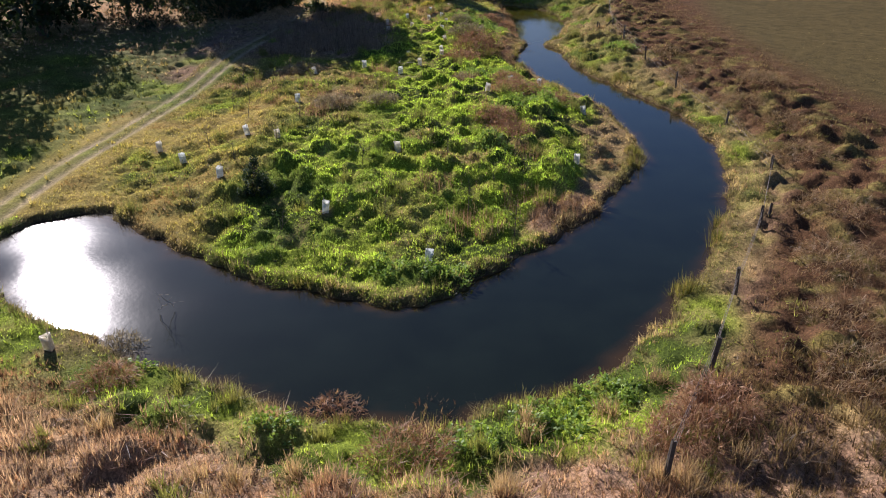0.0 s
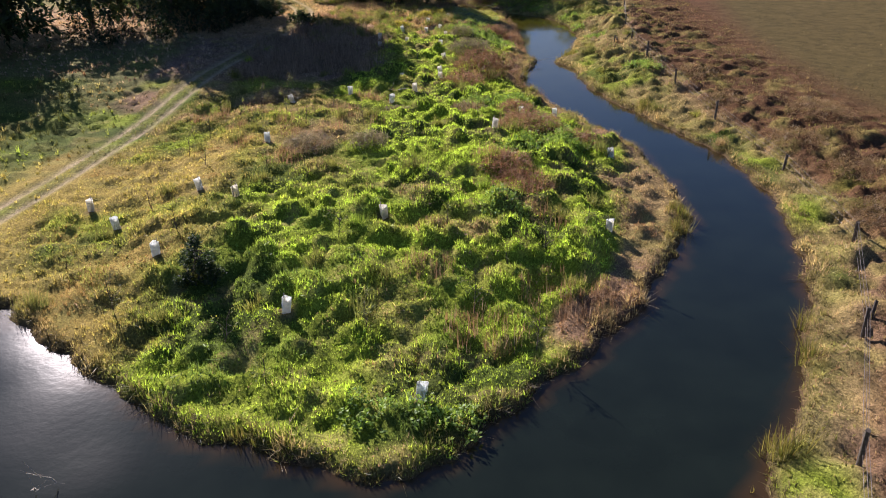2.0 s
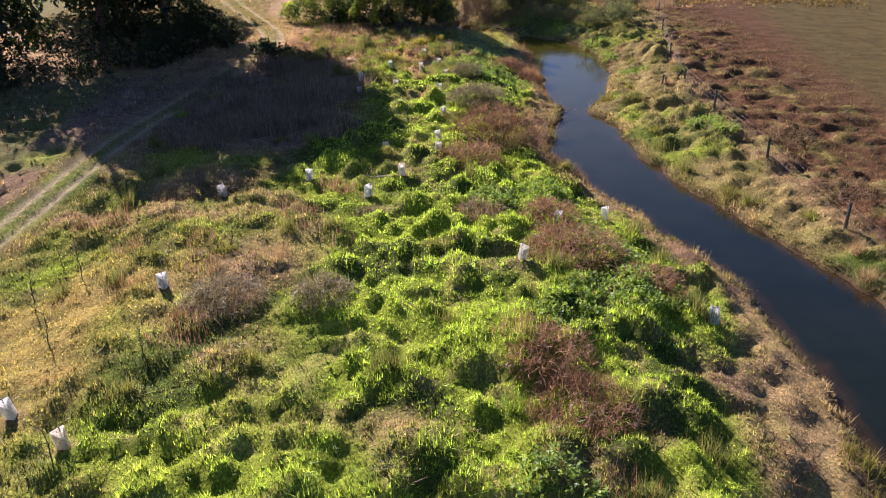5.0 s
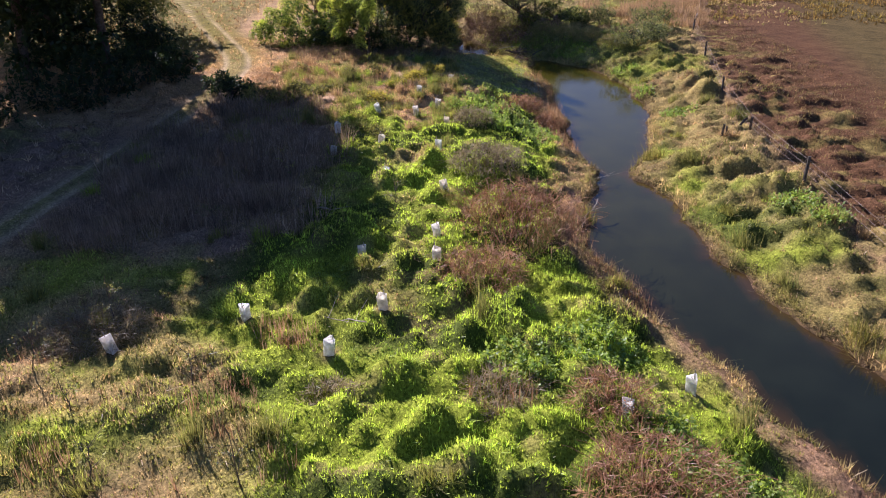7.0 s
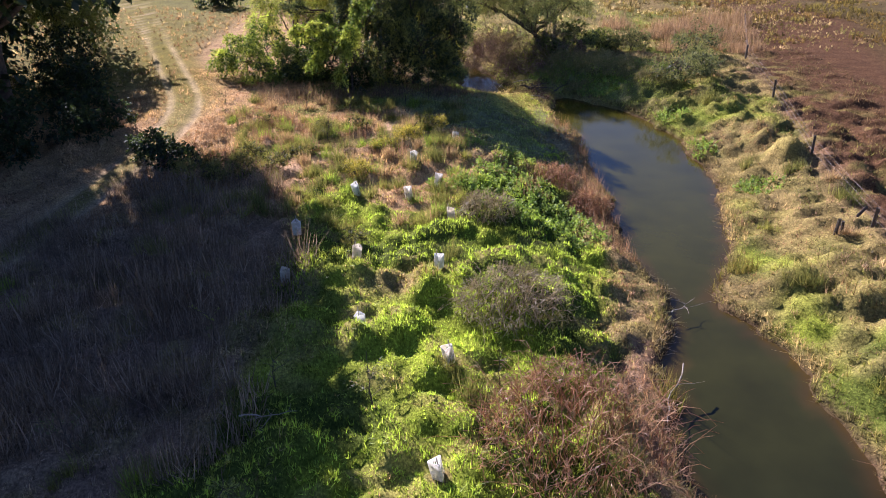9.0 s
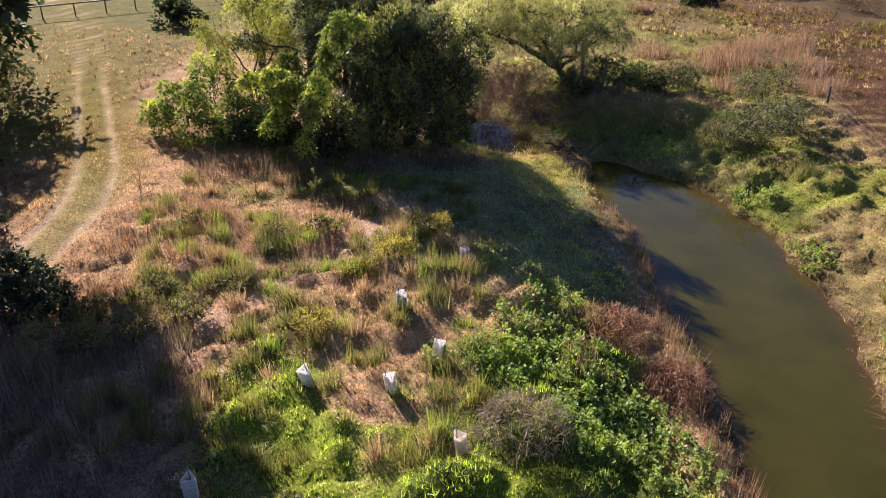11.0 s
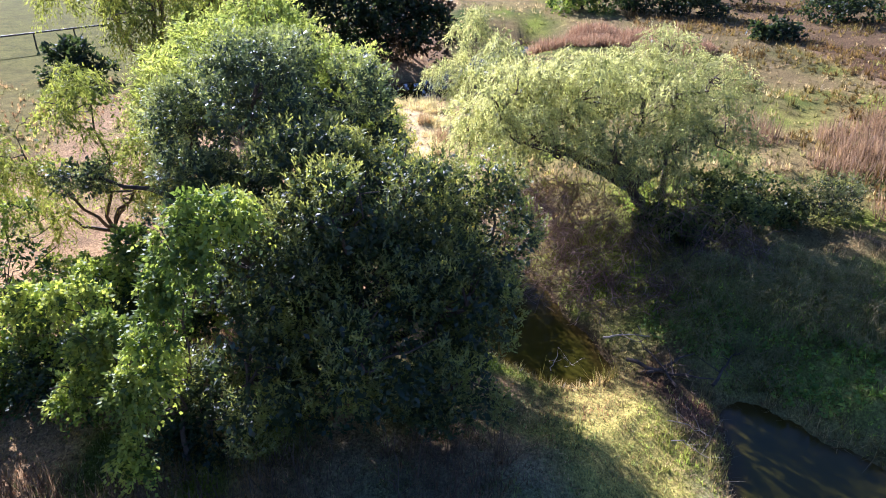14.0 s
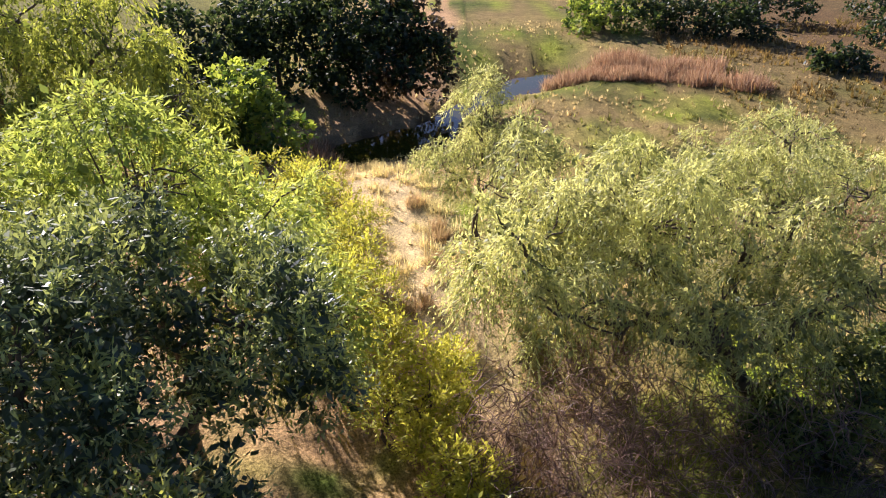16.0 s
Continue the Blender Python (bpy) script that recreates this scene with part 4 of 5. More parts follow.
# vine-covered shrubs at its foot
for foot, blobs in (((-10.6, 89.8), [(-10.9, 91.0, 3.2, 1.6, 1.5, 1.7), (-12.4, 90.2, 2.4, 1.1, 1.2, 1.3), (-13.4, 90.4, 1.9, 0.9, 1.0, 1.0), (-10.4, 88.4, 1.8, 1.4, 1.1, 1.0), (-9.2, 89.4, 2.1, 1.2, 1.2, 1.1)]),
                    ((-8.0, 90.0), [(-8.0, 90.0, 2.8, 1.6, 1.5, 1.5), (-6.4, 89.8, 3.6, 1.3, 1.2, 1.4)])):
    tree("vine_covered_shrub", "sprawling shrub smothered in bright green vine", "shrub", foot, (foot[0], foot[1], 1.9), blobs, 0.1, 1800, 9, 0.45, (0.11, 0.036), IVY, -0.1, 0.5, FOLIAGE, "vine-covered shrubs")
# paler tints than the other vines: sunlight put into the leaf colour
tree("hanging_vine", "bright sunlit vine arching and trailing off the dark tree", "vine", (-5.2, 86.4), (-5.0, 86.2, 3.2),
     [(-3.7, 85.8, 7.1, 0.9, 0.6, 0.5), (-4.3, 85.4, 6.5, 0.6, 0.5, 0.7), (-4.6, 85.3, 5.6, 0.5, 0.45, 0.8), (-5.0, 85.3, 4.6, 0.5, 0.45, 0.8), (-5.4, 85.2, 3.8, 0.5, 0.4, 0.8), (-6.2, 86.3, 4.5, 0.7, 0.5, 0.4),
      (-7.1, 87.2, 4.8, 0.7, 0.5, 0.35), (-8.1, 87.5, 4.5, 0.7, 0.5, 0.4), (-6.8, 86.8, 3.6, 0.5, 0.4, 0.8), (-5.6, 85.1, 2.6, 0.4, 0.35, 0.7), (-7.3, 86.6, 2.8, 0.5, 0.4, 0.7)],
     0.06, 1700, 9, 0.4, (0.10, 0.034), ((0.16, 0.24, 0.04), (0.60, 0.66, 0.11)), -0.5, 0.6, FOLIAGE, "", 3, reach=1.0)
# darker tints than its neighbours: deep shade put into the leaf colour
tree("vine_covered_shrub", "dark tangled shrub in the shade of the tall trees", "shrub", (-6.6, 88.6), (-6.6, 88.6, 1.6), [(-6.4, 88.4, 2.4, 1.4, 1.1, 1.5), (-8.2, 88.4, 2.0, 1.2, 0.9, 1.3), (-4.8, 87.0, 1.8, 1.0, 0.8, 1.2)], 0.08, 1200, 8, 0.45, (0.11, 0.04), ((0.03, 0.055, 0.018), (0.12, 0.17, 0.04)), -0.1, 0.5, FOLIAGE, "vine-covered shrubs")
# drooping pepper trees
tree("pepper_tree", "wide drooping pale green pepper tree with a crooked trunk", "tree", (7.4, 98.2), (6.6, 98.6, 2.4),
     [(4.6, 99.2, 5.4, 1.9, 1.7, 1.5), (1.9, 98.0, 5.3, 1.4, 1.4, 1.6), (6.9, 99.6, 5.3, 1.7, 1.6, 1.3), (2.6, 101.2, 5.6, 1.9, 1.7, 1.5), (9.1, 98.4, 4.5, 1.3, 1.3, 1.2), (5.4, 97.2, 4.3, 1.7, 1.1, 1.1), (2.6, 96.8, 4.7, 1.2, 0.9, 1.0), (7.4, 97.4, 4.3, 1.2, 1.0, 0.9), (4.8, 101.6, 5.0, 1.8, 1.6, 1.3)],
     0.24, 5200, 12, 0.8, (0.13, 0.017), PEPPER, -0.8, 0.4, FEATHER, "pepper trees", 8)
tree("pepper_tree", "young upright pepper tree with light feathery leaves", "tree", (1.3, 105.2), (1.2, 105.0, 3.6),
     [(1.3, 104.8, 6.3, 0.9, 0.9, 1.1), (2.3, 104.4, 5.1, 1.0, 1.0, 1.0), (0.3, 104.6, 4.9, 1.0, 0.9, 1.0)], 0.1, 1100, 13, 0.7, (0.10, 0.014), PEPPER, -0.7, 0.4, FEATHER, "pepper trees")
tree("pepper_tree", "open pepper tree with a pale forked trunk", "tree", (8.3, 100.6), (8.2, 100.5, 5.2),
     [(8.0, 100.8, 6.8, 1.2, 1.2, 0.7), (9.6, 100.0, 5.8, 1.1, 1.1, 0.8), (6.8, 102.4, 5.4, 1.4, 1.3, 1.0), (9.4, 102.6, 5.0, 1.5, 1.4, 1.2)], 0.13, 1900, 13, 0.75, (0.10, 0.014), PEPPER, -0.7, 0.4, FEATHER, "pepper trees")
tree("pepper_tree", "tall drooping yellow-green pepper tree with dark limbs", "tree", (-11.6, 104.0), (-11.2, 104.0, 4.2),
     [(-10.2, 103.4, 9.0, 1.9, 1.8, 1.6), (-7.5, 101.8, 8.7, 1.4, 1.3, 1.4), (-12.8, 103.6, 8.4, 1.8, 1.8, 1.6), (-10.0, 101.4, 7.9, 1.7, 1.4, 1.4), (-6.2, 101.4, 5.4, 1.4, 1.3, 1.3), (-9.2, 100.6, 4.9, 1.7, 1.4, 1.5), (-5.8, 100.8, 7.8, 1.0, 1.0, 1.2), (-8.4, 100.4, 6.8, 1.3, 1.1, 1.2)],
     0.24, 3300, 12, 0.9, (0.15, 0.023), ((0.15, 0.19, 0.035), (0.46, 0.50, 0.09)), -0.9, 0.4, FEATHER, "pepper trees", 8)
# dark growth under the pepper trees
for x, y, r, h in ((9.4, 97.8, 1.3, 1.8), (11.2, 99.0, 1.2, 1.5), (7.4, 97.0, 1.0, 1.3)):
    z = ground_at(x, y)
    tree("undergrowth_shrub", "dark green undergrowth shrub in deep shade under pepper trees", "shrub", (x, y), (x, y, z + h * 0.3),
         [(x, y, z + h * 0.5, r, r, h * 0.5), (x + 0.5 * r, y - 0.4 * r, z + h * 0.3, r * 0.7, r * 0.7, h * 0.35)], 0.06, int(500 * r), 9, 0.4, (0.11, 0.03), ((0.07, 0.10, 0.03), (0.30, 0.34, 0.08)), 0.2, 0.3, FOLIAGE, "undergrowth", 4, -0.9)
# sunlit shrubs in the gap between the trees
for x, y, r, h in ((-4.6, 108.6, 1.5, 1.9), (-5.6, 106.4, 1.6, 2.5), (-3.9, 104.4, 1.2, 1.8), (-4.2, 102.0, 1.5, 3.0), (-0.9, 97.8, 1.2, 3.0), (-2.2, 99.6, 1.3, 3.2), (0.4, 96.2, 0.9, 2.2), (-6.2, 110.5, 1.4, 1.8), (-2.9, 102.6, 1.2, 2.6), (-3.3, 105.8, 1.4, 2.3), (-0.2, 98.6, 1.0, 2.4)):
    z = ground_at(x, y)
    tree("yellow_green_shrub", "sunlit yellow-green shrub in the gap between trees", "shrub", (x, y), (x, y, z + h * 0.35),
         [(x, y, z + h * 0.55, r, r, h * 0.45), (x + 0.5 * r, y - 0.3 * r, z + h * 0.4, r * 0.7, r * 0.7, h * 0.35)], 0.06, 460, 9, 0.45, (0.115, 0.021), YELLOW, 0.5, 0.2, FEATHER, "shrubs in the gap", 4)
# round bushes on the far bank
for x, y, r, h in ((14.4, 89.2, 1.7, 2.3), (16.4, 91.4, 1.1, 1.4), (17.6, 96.6, 1.5, 2.4), (13.8, 99.0, 1.2, 1.6)):
    z = ground_at(x, y)
    tree("round_bush", "rounded dull green bush on the creek bank", "bush", (x, y), (x, y, z + 0.5),
         [(x, y, z + h * 0.48, r, r, h * 0.52), (x + 0.6 * r, y + 0.2, z + h * 0.35, r * 0.7, r * 0.75, h * 0.4), (x - 0.5 * r, y - 0.3, z + h * 0.32, r * 0.7, r * 0.7, h * 0.36)], 0.06, 650, 9, 0.35, (0.085, 0.024), ((0.07, 0.09, 0.035), (0.28, 0.30, 0.10)), 0.4, 0.2, FOLIAGE, "bank bushes", 4, -0.9)
# the shade trees beyond the track; two unseen crowns are placed for their shadows
tree("shade_tree", "tall wide-crowned dark tree shading the flat, its crown out of view", "tree", (-20.8, 79.2), (-20.6, 79.0, 6.0),
     [(-16.2, 81.6, 10.0, 3.0, 3.0, 1.7), (-16.0, 76.0, 10.2, 3.0, 3.0, 1.6), (-21.5, 79.8, 10.4, 3.3, 3.2, 1.8), (-21.5, 74.2, 10.0, 3.2, 3.0, 1.6), (-25.6, 83.4, 10.2, 3.2, 3.0, 1.6), (-26.3, 76.6, 10.0, 3.2, 3.2, 1.6), (-14.4, 72.4, 10.0, 2.7, 2.6, 1.5), (-18.4, 71.4, 10.0, 2.8, 2.6, 1.5), (-22.6, 70.6, 10.0, 2.8, 2.6, 1.5), (-18.8, 86.0, 10.0, 2.6, 2.4, 1.5)],
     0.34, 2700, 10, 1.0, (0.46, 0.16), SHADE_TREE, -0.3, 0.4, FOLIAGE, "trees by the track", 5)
tree("shade_tree", "added tall dark tree, its unseen crown shading grass beyond the track", "tree", (-29.6, 93.6), (-29.4, 93.4, 6.0),
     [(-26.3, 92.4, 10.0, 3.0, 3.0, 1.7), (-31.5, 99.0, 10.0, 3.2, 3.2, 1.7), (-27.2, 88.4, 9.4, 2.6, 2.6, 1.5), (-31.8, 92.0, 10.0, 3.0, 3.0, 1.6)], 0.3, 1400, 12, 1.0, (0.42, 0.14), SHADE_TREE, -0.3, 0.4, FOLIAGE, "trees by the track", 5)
tree("track_tree", "drooping olive tree with fine leaves beside the grassy track", "tree", (-23.4, 92.4), (-23.2, 92.2, 2.6),
     [(-22.3, 91.6, 4.6, 1.6, 1.6, 1.6), (-24.0, 92.5, 5.6, 2.2, 2.0, 1.8), (-21.9, 92.8, 3.4, 1.1, 1.2, 1.3), (-25.2, 91.4, 3.8, 1.8, 1.8, 1.6)], 0.16, 1500, 11, 0.8, (0.14, 0.02), ((0.14, 0.17, 0.04), (0.40, 0.42, 0.12)), -0.4, 0.5, FEATHER, "trees by the track", 6)
for x, y, h, r, n in ((-25.0, 77.5, 14.0, 4.6, 2600), (-27.0, 97.0, 10.0, 3.8, 1500), (-28.0, 87.0, 12.0, 4.4, 1800), (-34.5, 53.5, 10.5, 4.2, 1600), (-37.0, 46.0, 10.0, 4.2, 1300), (-38.0, 73.0, 12.0, 4.8, 1600),
                      (-36.0, 97.0, 12.0, 4.8, 1500), (-33.5, 63.0, 9.0, 3.6, 1400), (-30.0, 72.5, 9.0, 3.6, 1400), (-42.0, 60.0, 12.0, 5.0, 1200), (-44.0, 82.0, 13.0, 5.4, 1200), (-30.5, 38.5, 8.0, 3.2, 1000)):
    z = ground_at(x, y)
    turn = np.random.default_rng(int(10 * abs(x) + y))
    tree("shade_tree", "tall dark spreading tree shading the track side", "tree", (x, y), (x + 0.4, y, z + h * 0.35),
         [(x + turn.uniform(-0.5, 0.5) * r, y + turn.uniform(-0.5, 0.5) * r, z + h * q, r * s, r * s, h * 0.17) for q, s in ((0.82, 0.62), (0.66, 0.9), (0.50, 0.95), (0.56, 0.8), (0.36, 0.8), (0.24, 0.7), (0.72, 0.75))],
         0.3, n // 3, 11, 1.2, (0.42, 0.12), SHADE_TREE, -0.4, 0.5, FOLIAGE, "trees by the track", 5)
for x, y, r, h in ((-11.6, 73.6, 1.0, 1.1), (-12.8, 75.2, 0.9, 1.0), (-17.2, 76.2, 1.6, 2.4), (-18.6, 73.6, 1.7, 2.2), (-20.0, 71.0, 1.8, 2.4), (-16.4, 79.0, 1.2, 1.8), (-21.0, 85.0, 1.9, 3.0), (-19.2, 83.0, 1.5, 2.2), (-22.5, 88.5, 1.8, 3.0), (-23.0, 68.0, 1.9, 2.8), (-26.5, 66.0, 2.2, 3.2), (-25.5, 83.0, 2.2, 3.4)):
    z = ground_at(x, y)
    tree("dark_shrub", "dark green shrub in the shade by the track", "shrub", (x, y), (x, y, z + 0.4), [(x, y, z + h * 0.45, r, r, h * 0.55), (x + 0.5 * r, y + 0.4, z + h * 0.3, r * 0.7, r * 0.7, h * 0.4)],
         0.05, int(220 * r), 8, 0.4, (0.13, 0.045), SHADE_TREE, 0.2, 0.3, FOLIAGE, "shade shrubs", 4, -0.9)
# low bushes in the dry grass
for x, y, r, h, tints, label in [(*q, ((0.14, 0.15, 0.04), (0.34, 0.31, 0.08)), "low olive-green leafy bush in dry grass") for q in ((-6.2, 75.1, 0.6, 0.5), (-7.0, 73.5, 0.65, 0.55), (-8.1, 74.5, 0.5, 0.6), (-10.2, 73.4, 0.9, 1.0), (-5.7, 78.2, 0.45, 0.6), (-4.2, 78.6, 0.5, 0.6), (-9.4, 71.6, 0.8, 1.0), (-8.0, 72.4, 0.6, 0.8), (-8.8, 79.6, 0.6, 0.6), (-3.0, 66.4, 0.5, 0.6))] + [
        (*q, ((0.34, 0.32, 0.04), (0.56, 0.48, 0.08)), "low golden-yellow leafy mound in dry grass") for q in ((-3.6, 73.0, 0.6, 0.6), (-0.5, 78.9, 0.7, 0.6), (-1.6, 77.0, 0.6, 0.5), (-2.6, 76.0, 0.5, 0.5))]:
    z = ground_at(x, y)
    tree("low_bush", label, "bush", (x, y), (x, y, z + 0.15), [(x, y, z + h * 0.4, r, r, h * 0.55), (x + 0.6 * r, y + 0.2, z + h * 0.3, r * 0.6, r * 0.6, h * 0.4)], 0.03, int(330 * r), 8, 0.25, (0.07, 0.014), tints, 0.7, 0.1, FOLIAGE, "low bushes", 3, -0.5)
# far trees past the gap
for x, y, h, r, n, tints in ((-4.6, 126.0, 7.2, 3.4, 2600, SHADE_TREE), (-9.4, 127.0, 6.4, 3.0, 1800, SHADE_TREE), (-2.2, 128.0, 6.0, 2.4, 1500, ((0.06, 0.05, 0.03), (0.14, 0.10, 0.05))),
                             (-13.5, 124.0, 5.0, 2.2, 1000, SHADE_TREE), (-9.0, 117.0, 4.0, 2.2, 1200, IVY), (-12.5, 115.0, 4.5, 2.2, 1000, DARK_LEAF),
                             (13.0, 146.0, 3.2, 3.2, 1000, IVY), (18.0, 146.0, 3.0, 3.0, 900, SHADE_TREE), (22.0, 143.0, 2.8, 2.6, 800, SHADE_TREE), (27.0, 150.0, 3.4, 3.0, 700, SHADE_TREE), (34.0, 140.0, 2.6, 2.6, 600, SHADE_TREE), (25.0, 132.0, 1.6, 1.6, 400, SHADE_TREE), (40.0, 152.0, 3.4, 3.4, 600, SHADE_TREE), (-21.6, 118.5, 2.2, 1.6, 500, SHADE_TREE)):
    z = ground_at(x, y)
    tree("far_tree" if h > 5 else "thicket", "dark dense tree beyond the gap" if h > 5 else "dense dark green thicket beyond the trees", "tree" if h > 5 else "bush", (x, y), (x, y, z + h * 0.3),
         [(x, y, z + h * 0.62, r * 0.85, r * 0.85, h * 0.38), (x + r * 0.5, y - 0.3 * r, z + h * 0.34, r * 0.85, r * 0.7, h * 0.36), (x - r * 0.5, y - 0.2 * r, z + h * 0.32, r * 0.8, r * 0.7, h * 0.35)],
         0.15, n * 2 // 5, 7, 0.6, (0.27, 0.11), tints, 0.1, 0.3, FOLIAGE, "far trees", 4, -0.95)


# ---- bramble mounds, twiggy saplings and dead branches ----
def bramble(x, y, r, h, label, tints, canes=160, shoots=260):
    """A mound of arching canes with some leaf on it."""
    z = ground_at(x, y) - 0.05
    root = new("bramble_mound")
    root.location = (x, y, z)
    pieces = []
    for _ in range(canes):
        a, s = rng.uniform(0, 2 * np.pi), r * math.sqrt(rng.uniform(0, 1))
        start = np.array([s * math.cos(a), s * math.sin(a), 0.0])
        b, reach = rng.uniform(0, 2 * np.pi), rng.uniform(0.3, 0.8) * r
        top = h * math.sqrt(max(0.1, 1 - (s / r) ** 2)) * rng.uniform(0.8, 1.25)
        q = np.linspace(0, 1, 5)
        line = start + np.outer(q, [reach * math.cos(b), reach * math.sin(b), 0])
        line[:, 2] = top * 4 * q * (1 - q * 0.72) * 0.8 + rng.normal(0, 0.03, 5)
        pieces.append(tube(line, np.linspace(0.010, 0.004, 5), 3))
    v, f = merge(pieces)
    tone = np.repeat(blend(np.broadcast_to(tints[0], (len(pieces), 3)), tints[1], rng.uniform(0, 1, len(pieces))), 15, 0)
    tagged(under("tangle", mesh_of("tangle", v, f, DRY, tone), root), kind="stuff")
    at, d = on_blobs([(0, 0, h * 0.25, r, r, h * 0.8)], shoots, -0.1)
    tone = blend(np.broadcast_to(tints[0], (len(at), 3)), tints[1], rng.uniform(0, 1, len(at)))
    v, f, c = sprays(at, unit(d + rng.normal(0, 0.5, d.shape)), rng.uniform(0.15, 0.4, len(at)), 8, 0.24, 0.008, tone, 0.7)
    tagged(under("dead_foliage", mesh_of("dead_foliage", v, f, DRY, c), root), kind="stuff")
    return tagged(root, label, "bramble", "bramble mounds")


TWIGGY = ((0.18, 0.115, 0.09), (0.46, 0.33, 0.27))
BROWN, GREYED, MIXED = ((0.24, 0.115, 0.065), (0.50, 0.31, 0.18)), ((0.20, 0.16, 0.11), (0.38, 0.32, 0.19)), ((0.09, 0.13, 0.03), (0.25, 0.20, 0.09))
for x, y, r, h in ((2.8, 57.1, 2.2, 1.5), (1.2, 53.3, 1.3, 0.8), (4.0, 47.0, 0.9, 0.7), (6.4, 41.9, 1.0, 0.6), (4.4, 44.1, 1.5, 0.6), (2.7, 37.8, 1.1, 0.6), (3.3, 36.0, 1.1, 0.5), (6.3, 13.6, 0.9, 1.1), (5.6, 12.9, 0.9, 0.8), (-0.2, 15.1, 0.8, 0.6), (-2.8, 15.0, 0.7, 0.6), (4.6, 73.8, 1.0, 0.7), (5.9, 72.0, 0.8, 0.6), (-8.9, 15.8, 0.7, 0.6), (-0.8, 12.6, 1.0, 0.7)):
    bramble(x, y, r, h * (0.65 if y < 50 else 0.9), "rusty brown dead bramble mound on the bank", BROWN, int(120 * r + 40), int(220 * r))
for x, y, r, h in ((-9.5, 18.0, 0.7, 0.9), (1.5, 47.4, 1.2, 0.6), (-9.4, 50.2, 1.3, 0.5), (1.9, 62.4, 1.7, 1.1), (1.6, 69.0, 1.0, 1.0), (-6.3, 40.8, 1.3, 0.9), (-3.4, 40.6, 0.9, 0.9), (-2.6, 47.4, 0.8, 0.6)):
    bramble(x, y, r * 0.85, h * (0.4 if y < 51 else 0.65), "grey-brown twiggy bramble mound in the grass", GREYED, int(110 * r + 40), int(200 * r))
for x, y, r, h in ((12.2, 18.5, 1.4, 0.7), (13.8, 22.6, 1.6, 0.8), (15.8, 27.0, 1.6, 0.8), (11.0, 15.5, 1.2, 0.7), (17.6, 34.0, 1.5, 0.8), (16.4, 21.0, 1.6, 0.7), (17.8, 43.0, 1.4, 0.7), (16.6, 50.0, 1.2, 0.7), (17.0, 57.0, 1.3, 0.8), (19.0, 39.0, 1.5, 0.8), (20.5, 47.0, 1.6, 0.7)):
    bramble(x, y, r, h * 0.6, "low tangled brown bramble along the fence", ((0.17, 0.12, 0.06), (0.44, 0.30, 0.17)), int(60 * r + 30), int(180 * r))
for x, y, r, h in ((8.2, 93.4, 1.2, 0.8), (9.8, 92.4, 1.3, 0.9), (11.4, 91.6, 1.1, 0.8), (10.6, 94.2, 1.2, 0.8), (12.2, 93.2, 1.1, 0.7), (12.9, 90.0, 0.9, 0.6), (8.8, 91.0, 0.9, 0.6), (7.2, 92.2, 0.9, 0.7)):
    bramble(x, y, r, h, "olive and brown bramble on the shaded bank", ((0.16, 0.20, 0.05), (0.42, 0.34, 0.16)), int(60 * r + 20), int(300 * r))
# dead tangle hanging under the pepper trees
def dead_tangle(x, y, r, h, canes):
    """A heap of crooked dead vines and canes that hang and cross in all directions."""
    z = ground_at(x, y) - 0.05
    root = new("dead_vine_tangle")
    root.location = (x, y, z)
    steps = 7
    u = unit(rng.normal(0, 1, (canes, 3))) * rng.uniform(0.25, 1, (canes, 1)) ** 0.5
    at = np.c_[u[:, 0] * r, u[:, 1] * r, np.abs(u[:, 2]) * h * 0.95 + 0.1]
    way = unit(rng.normal(0, 1, (canes, 3)) + [0, 0, -0.5])
    stride = rng.uniform(0.10, 0.26, canes)
    lines = [at]
    for _ in range(steps - 1):
        way = unit(way + rng.normal(0, 0.38, way.shape) + [0, 0, -0.14])
        nxt = lines[-1] + way * stride[:, None]
        nxt[:, 2] = np.maximum(nxt[:, 2], 0.02)
        lines.append(nxt)
    thick = rng.uniform(0.005, 0.016, canes)
    pieces = [tube(line, np.linspace(t, t * 0.35, steps), 3) for line, t in zip(np.stack(lines, 1), thick)]
    v, f = merge(pieces)
    tone = np.repeat(blend(np.broadcast_to(TWIGGY[0], (canes, 3)), TWIGGY[1], rng.uniform(0, 1, canes) ** 1.6), steps * 3, 0)
    tagged(under("vines", mesh_of("vines", v, f, DRY, tone), root), kind="stuff")
    return tagged(root, "dead brown tangle of hanging vines under the pepper tree", "tangle", "dead tangles")


for x, y, r, h, n in ((1.5, 96.4, 1.4, 4.0, 480), (3.3, 96.4, 1.6, 3.8, 600), (5.3, 96.2, 1.6, 3.0, 500), (3.9, 98.8, 1.7, 2.8, 300), (7.4, 96.4, 1.4, 2.4, 320), (5.0, 94.6, 1.2, 1.1, 260), (6.6, 93.8, 1.1, 0.8, 240), (9.0, 95.2, 1.3, 1.4, 300)):
    dead_tangle(x, y, r, h, n)
bramble(-1.1, 100.4, 1.0, 1.1, "pale pinkish dead branches fallen in the sunny gap", ((0.40, 0.28, 0.22), (0.62, 0.48, 0.40)), 200, 120)


